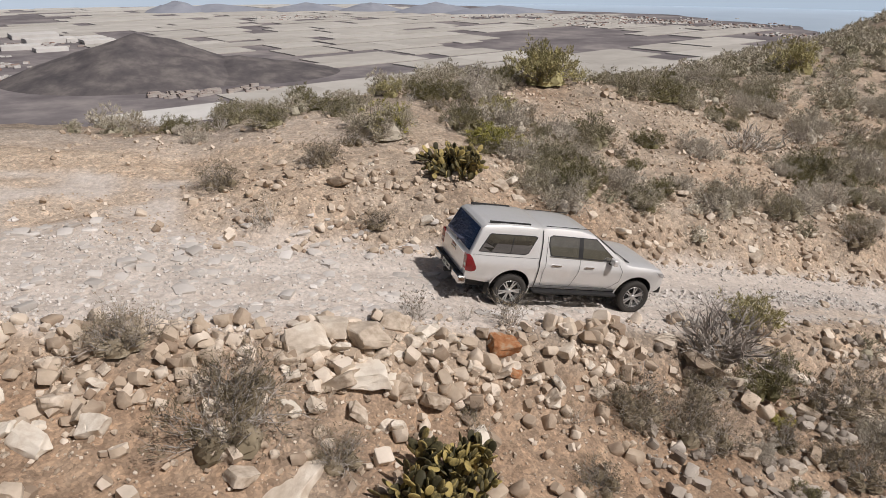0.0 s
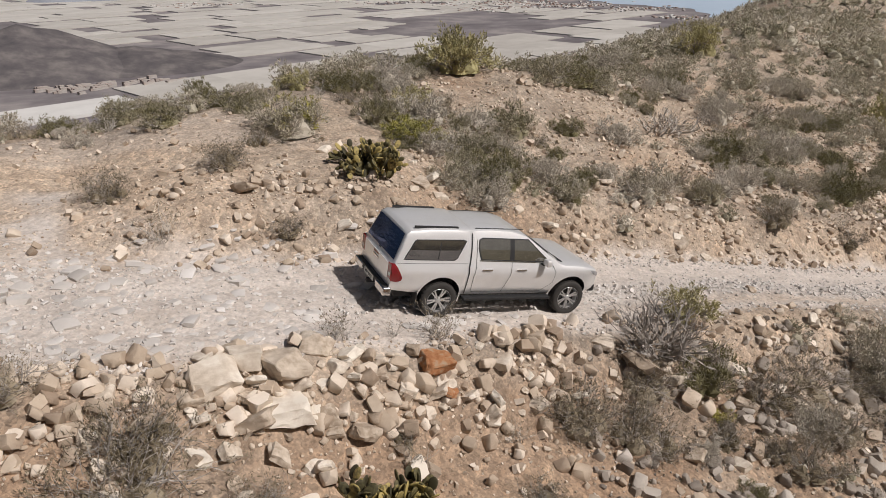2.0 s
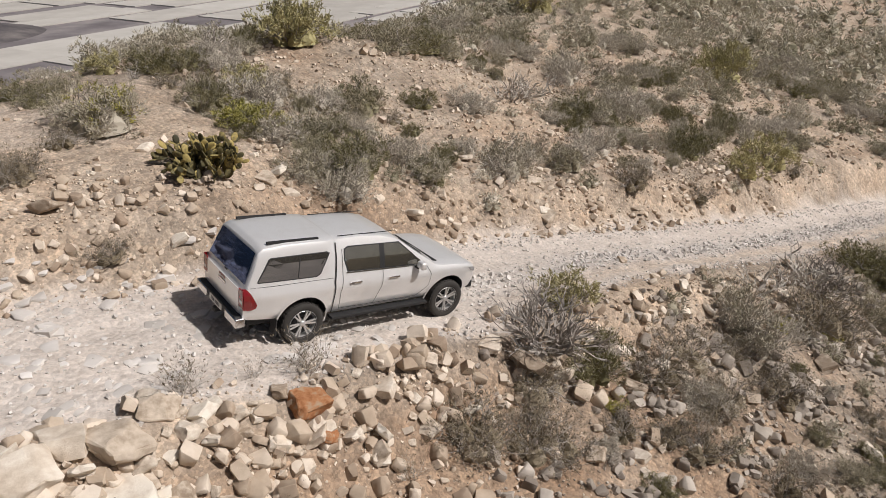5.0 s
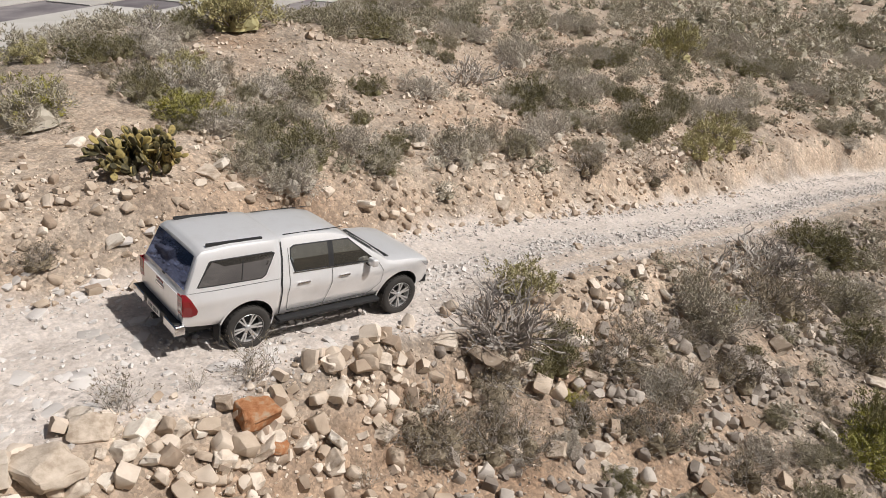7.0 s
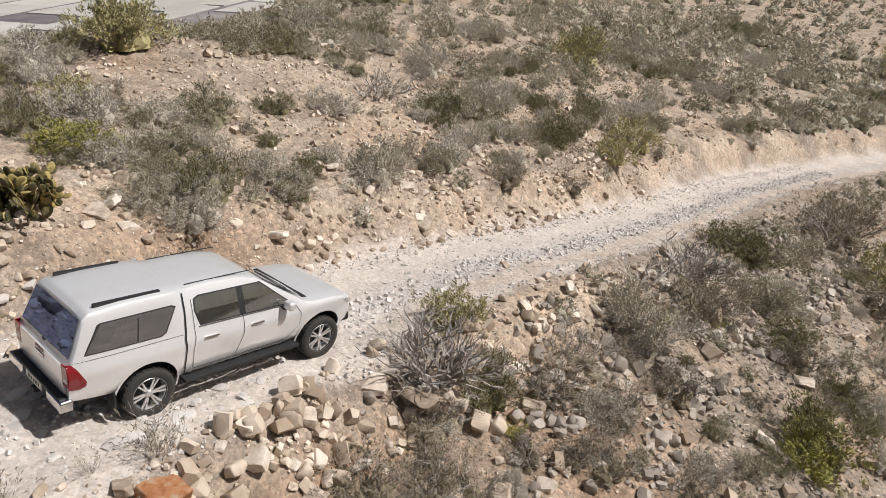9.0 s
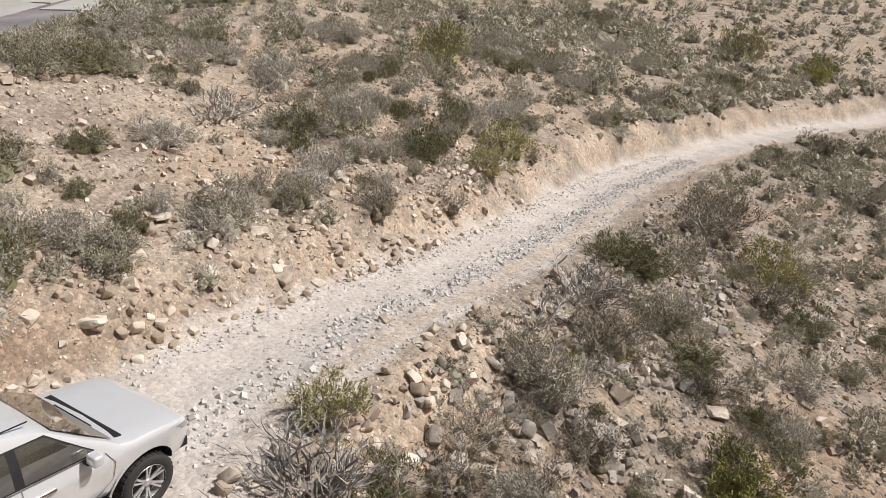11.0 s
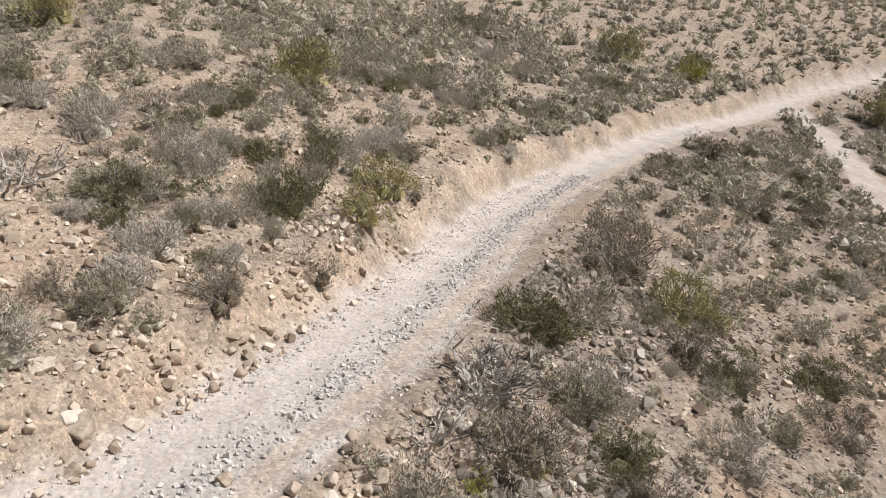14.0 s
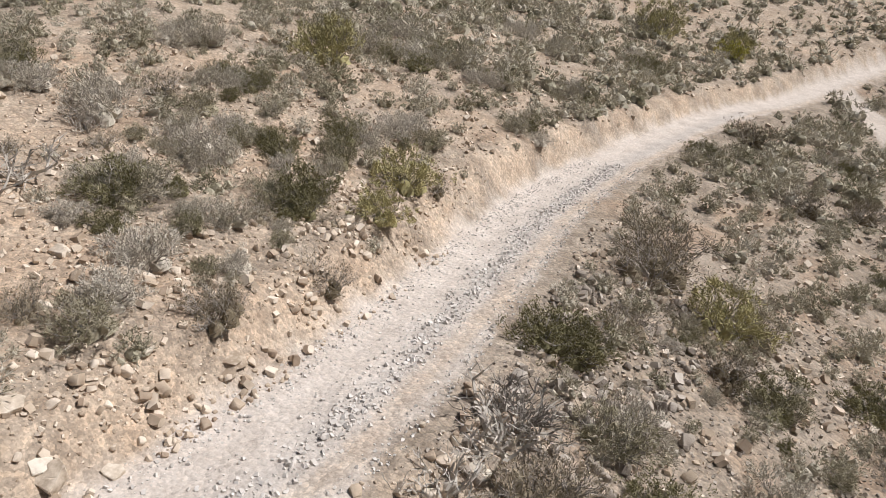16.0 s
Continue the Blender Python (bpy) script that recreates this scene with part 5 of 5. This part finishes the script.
def block_house(name, row, mat, label, category, group):
    """One far building with a low ridged roof."""
    x, y, long, deep, tall, turn = row
    a, b = long / 2, deep / 2
    V = [(-a, -b, 0), (a, -b, 0), (a, b, 0), (-a, b, 0), (-a, -b, tall), (a, -b, tall), (a, b, tall), (-a, b, tall), (-a, 0, tall * 1.12), (a, 0, tall * 1.12)]
    F = [(4, 5, 9, 8), (8, 9, 6, 7), (0, 1, 5, 4), (1, 2, 6, 5), (2, 3, 7, 6), (3, 0, 4, 7)]
    ob = new(name, mesh_from(name, V, F, mat))
    ob.matrix_world = Matrix.LocRotScale((x, y, PLAIN + 0.3), Euler((0, 0, turn)), None)
    return tagged(ob, label, category, group)


def coast(y):
    """How far east the land reaches."""
    return np.interp(y, (500, 1500, 2100, 2560, 3300, 4300, 5650), (1750, 2000, 2120, 2270, 2230, 1500, 100)) + 45 * np.sin(np.asarray(y) / 130.0) + 25 * np.sin(np.asarray(y) / 41.0)


def in_sea(x, y):
    return x > coast(y)


def on_cone(x, y):
    return ((x + 250) / 400) ** 2 + ((y - 1900) / 380) ** 2 < 1


def greenhouses():
    rng = np.random.RandomState(77)
    turn, rows = 0.42, []
    v = -200.0
    while v < 4800:
        deep = rng.uniform(70, 190)
        u = -2600.0
        while u < 4200:
            wide = rng.uniform(90, 420)
            x, y = u * math.cos(turn) - v * math.sin(turn), u * math.sin(turn) + v * math.cos(turn)
            open_ground = wave(np.array(x), np.array(y), 1500, 91) < -0.55 or (x < -300 and y < 3000)
            if y > (1250 if x > -60 else 1420) and not in_sea(x + 330, y) and not on_cone(x - 120, y) and not on_cone(x + 200, y) and not open_ground and rng.uniform() < 0.94:
                rows.append((x, y, wide - rng.uniform(2, 9), deep - rng.uniform(2, 7), rng.uniform(1.8, 2.6), turn + rng.normal(0, 0.01)))
            u += wide
        v += deep
    for row in rows:
        block_house("greenhouse", row, M_COVER, "pale cloth-covered greenhouse on the coastal plain", "greenhouse", "greenhouses on the plain")


def town(name, spots, seed, label):
    rng = np.random.RandomState(seed)
    rows = []
    for x, y, spread, n in spots:
        for _ in range(n):
            rows.append((x + rng.normal(0, spread), y + rng.normal(0, spread * 0.6), rng.uniform(8, 22), rng.uniform(6, 11), rng.uniform(3, 6.5), rng.uniform(0.3, 0.6)))
    if len(rows) > 100:
        boxes(name, rows, M_WALLS, label, "buildings")
        return
    for row in rows:
        block_house(name, row, M_WALLS, label, "house", "houses of the village")


def mound(name, x, y, rx, ry, tall, mat, seed, label, peak=1.0):
    """A far hill: a cone with a rough ridge."""
    n, m = 64, 24
    a = np.linspace(0, 2 * np.pi, n, endpoint=False)[None]
    r = np.linspace(1, 0, m)[:, None] ** 0.9
    X, Y = x + rx * r * np.cos(a), y + ry * r * np.sin(a)
    h = (1 - r) ** peak
    Z = PLAIN - 2 + tall * h * (1 + 0.10 * wave(X, Y, rx * 0.6, seed)) + tall * 0.07 * wave(X, Y, rx * 0.2, seed + 1) * h * (1.3 - h)
    i = np.arange(n * m).reshape(m, n)
    j = np.roll(i, -1, 1)
    F = np.stack([i[:-1], j[:-1], j[1:], i[1:]], -1).reshape(-1, 4)
    tagged(new(name, mesh_from(name, np.stack([X, Y, Z + 0 * a], -1).reshape(-1, 3), F, mat, flat=False)), label, "hill", kind="structure")


greenhouses()
town("village_house", [(-95, 1560, 42, 52), (20, 1590, 30, 22)], 5, "white village house at the foot of a dark hill")
town("coast_town", [(-640, 2650, 90, 90), (-760, 2350, 60, 50), (-600, 2130, 45, 60), (-560, 1900, 40, 40), (330, 3700, 110, 60), (1700, 3250, 150, 190), (1950, 3000, 120, 150), (2080, 2700, 90, 110), (1500, 2950, 110, 60), (1300, 3500, 140, 60), (1990, 2300, 60, 50)], 6, "scattered white towns along the coast")
for row in ((-690, 2960, 150, 120, 14, 0.35), (-600, 2760, 150, 90, 14, 0.4), (-640, 2560, 110, 70, 13, 0.3), (-500, 2800, 130, 90, 12, 0.45), (-440, 2700, 100, 80, 12, 0.4), (-540, 2480, 90, 60, 11, 0.4), (-120, 1330, 240, 120, 5, 0.42)):
    block_house("packing_hall", row, M_WHITE_HALL, "large white flat-roofed hall on the coastal plain", "hall", "halls on the plain")
mound("dark_hill", -225, 1880, 310, 290, 100, M_LAVA, 15, "dark cinder cone rising from the plain", 0.95)
mound("low_dark_hill", 10, 1850, 250, 200, 44, M_LAVA, 16, "dark lower shoulder of the cinder hill", 0.9)
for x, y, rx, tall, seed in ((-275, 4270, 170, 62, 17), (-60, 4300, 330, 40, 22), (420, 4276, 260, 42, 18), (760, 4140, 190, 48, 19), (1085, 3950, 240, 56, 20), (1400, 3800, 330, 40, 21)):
    mound("hazy_hill", x, y, rx, 130, tall, M_HAZED_HILL, seed, "low hill near the coast, blue haze put into its colour", 0.8)


def sea():
    ys = np.linspace(-1500, 5650, 160)
    V, F = [], []
    for k, y in enumerate(ys):
        V += [(float(coast(y)), y, PLAIN + 1.2), (5650, y, PLAIN + 1.2)]
        if k:
            F.append((2 * k - 2, 2 * k - 1, 2 * k + 1, 2 * k))
    tagged(new("sea", mesh_from("sea", V, F, M_SEA)), "pale blue hazy sea beyond the coast", "sea", kind="structure")


sea()


def haze_backdrop():
    """A glowing wall added in place of the hazy far sea, closing the view at the horizon."""
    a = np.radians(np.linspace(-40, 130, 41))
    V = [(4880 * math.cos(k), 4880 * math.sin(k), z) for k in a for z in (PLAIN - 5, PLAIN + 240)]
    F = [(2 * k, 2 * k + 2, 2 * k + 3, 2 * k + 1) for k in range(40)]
    tagged(new("backdrop", mesh_from("backdrop", V, F, M_HAZE_GLOW)), "glowing pale blue backdrop standing in for the hazy far sea", "backdrop", kind="structure")


haze_backdrop()
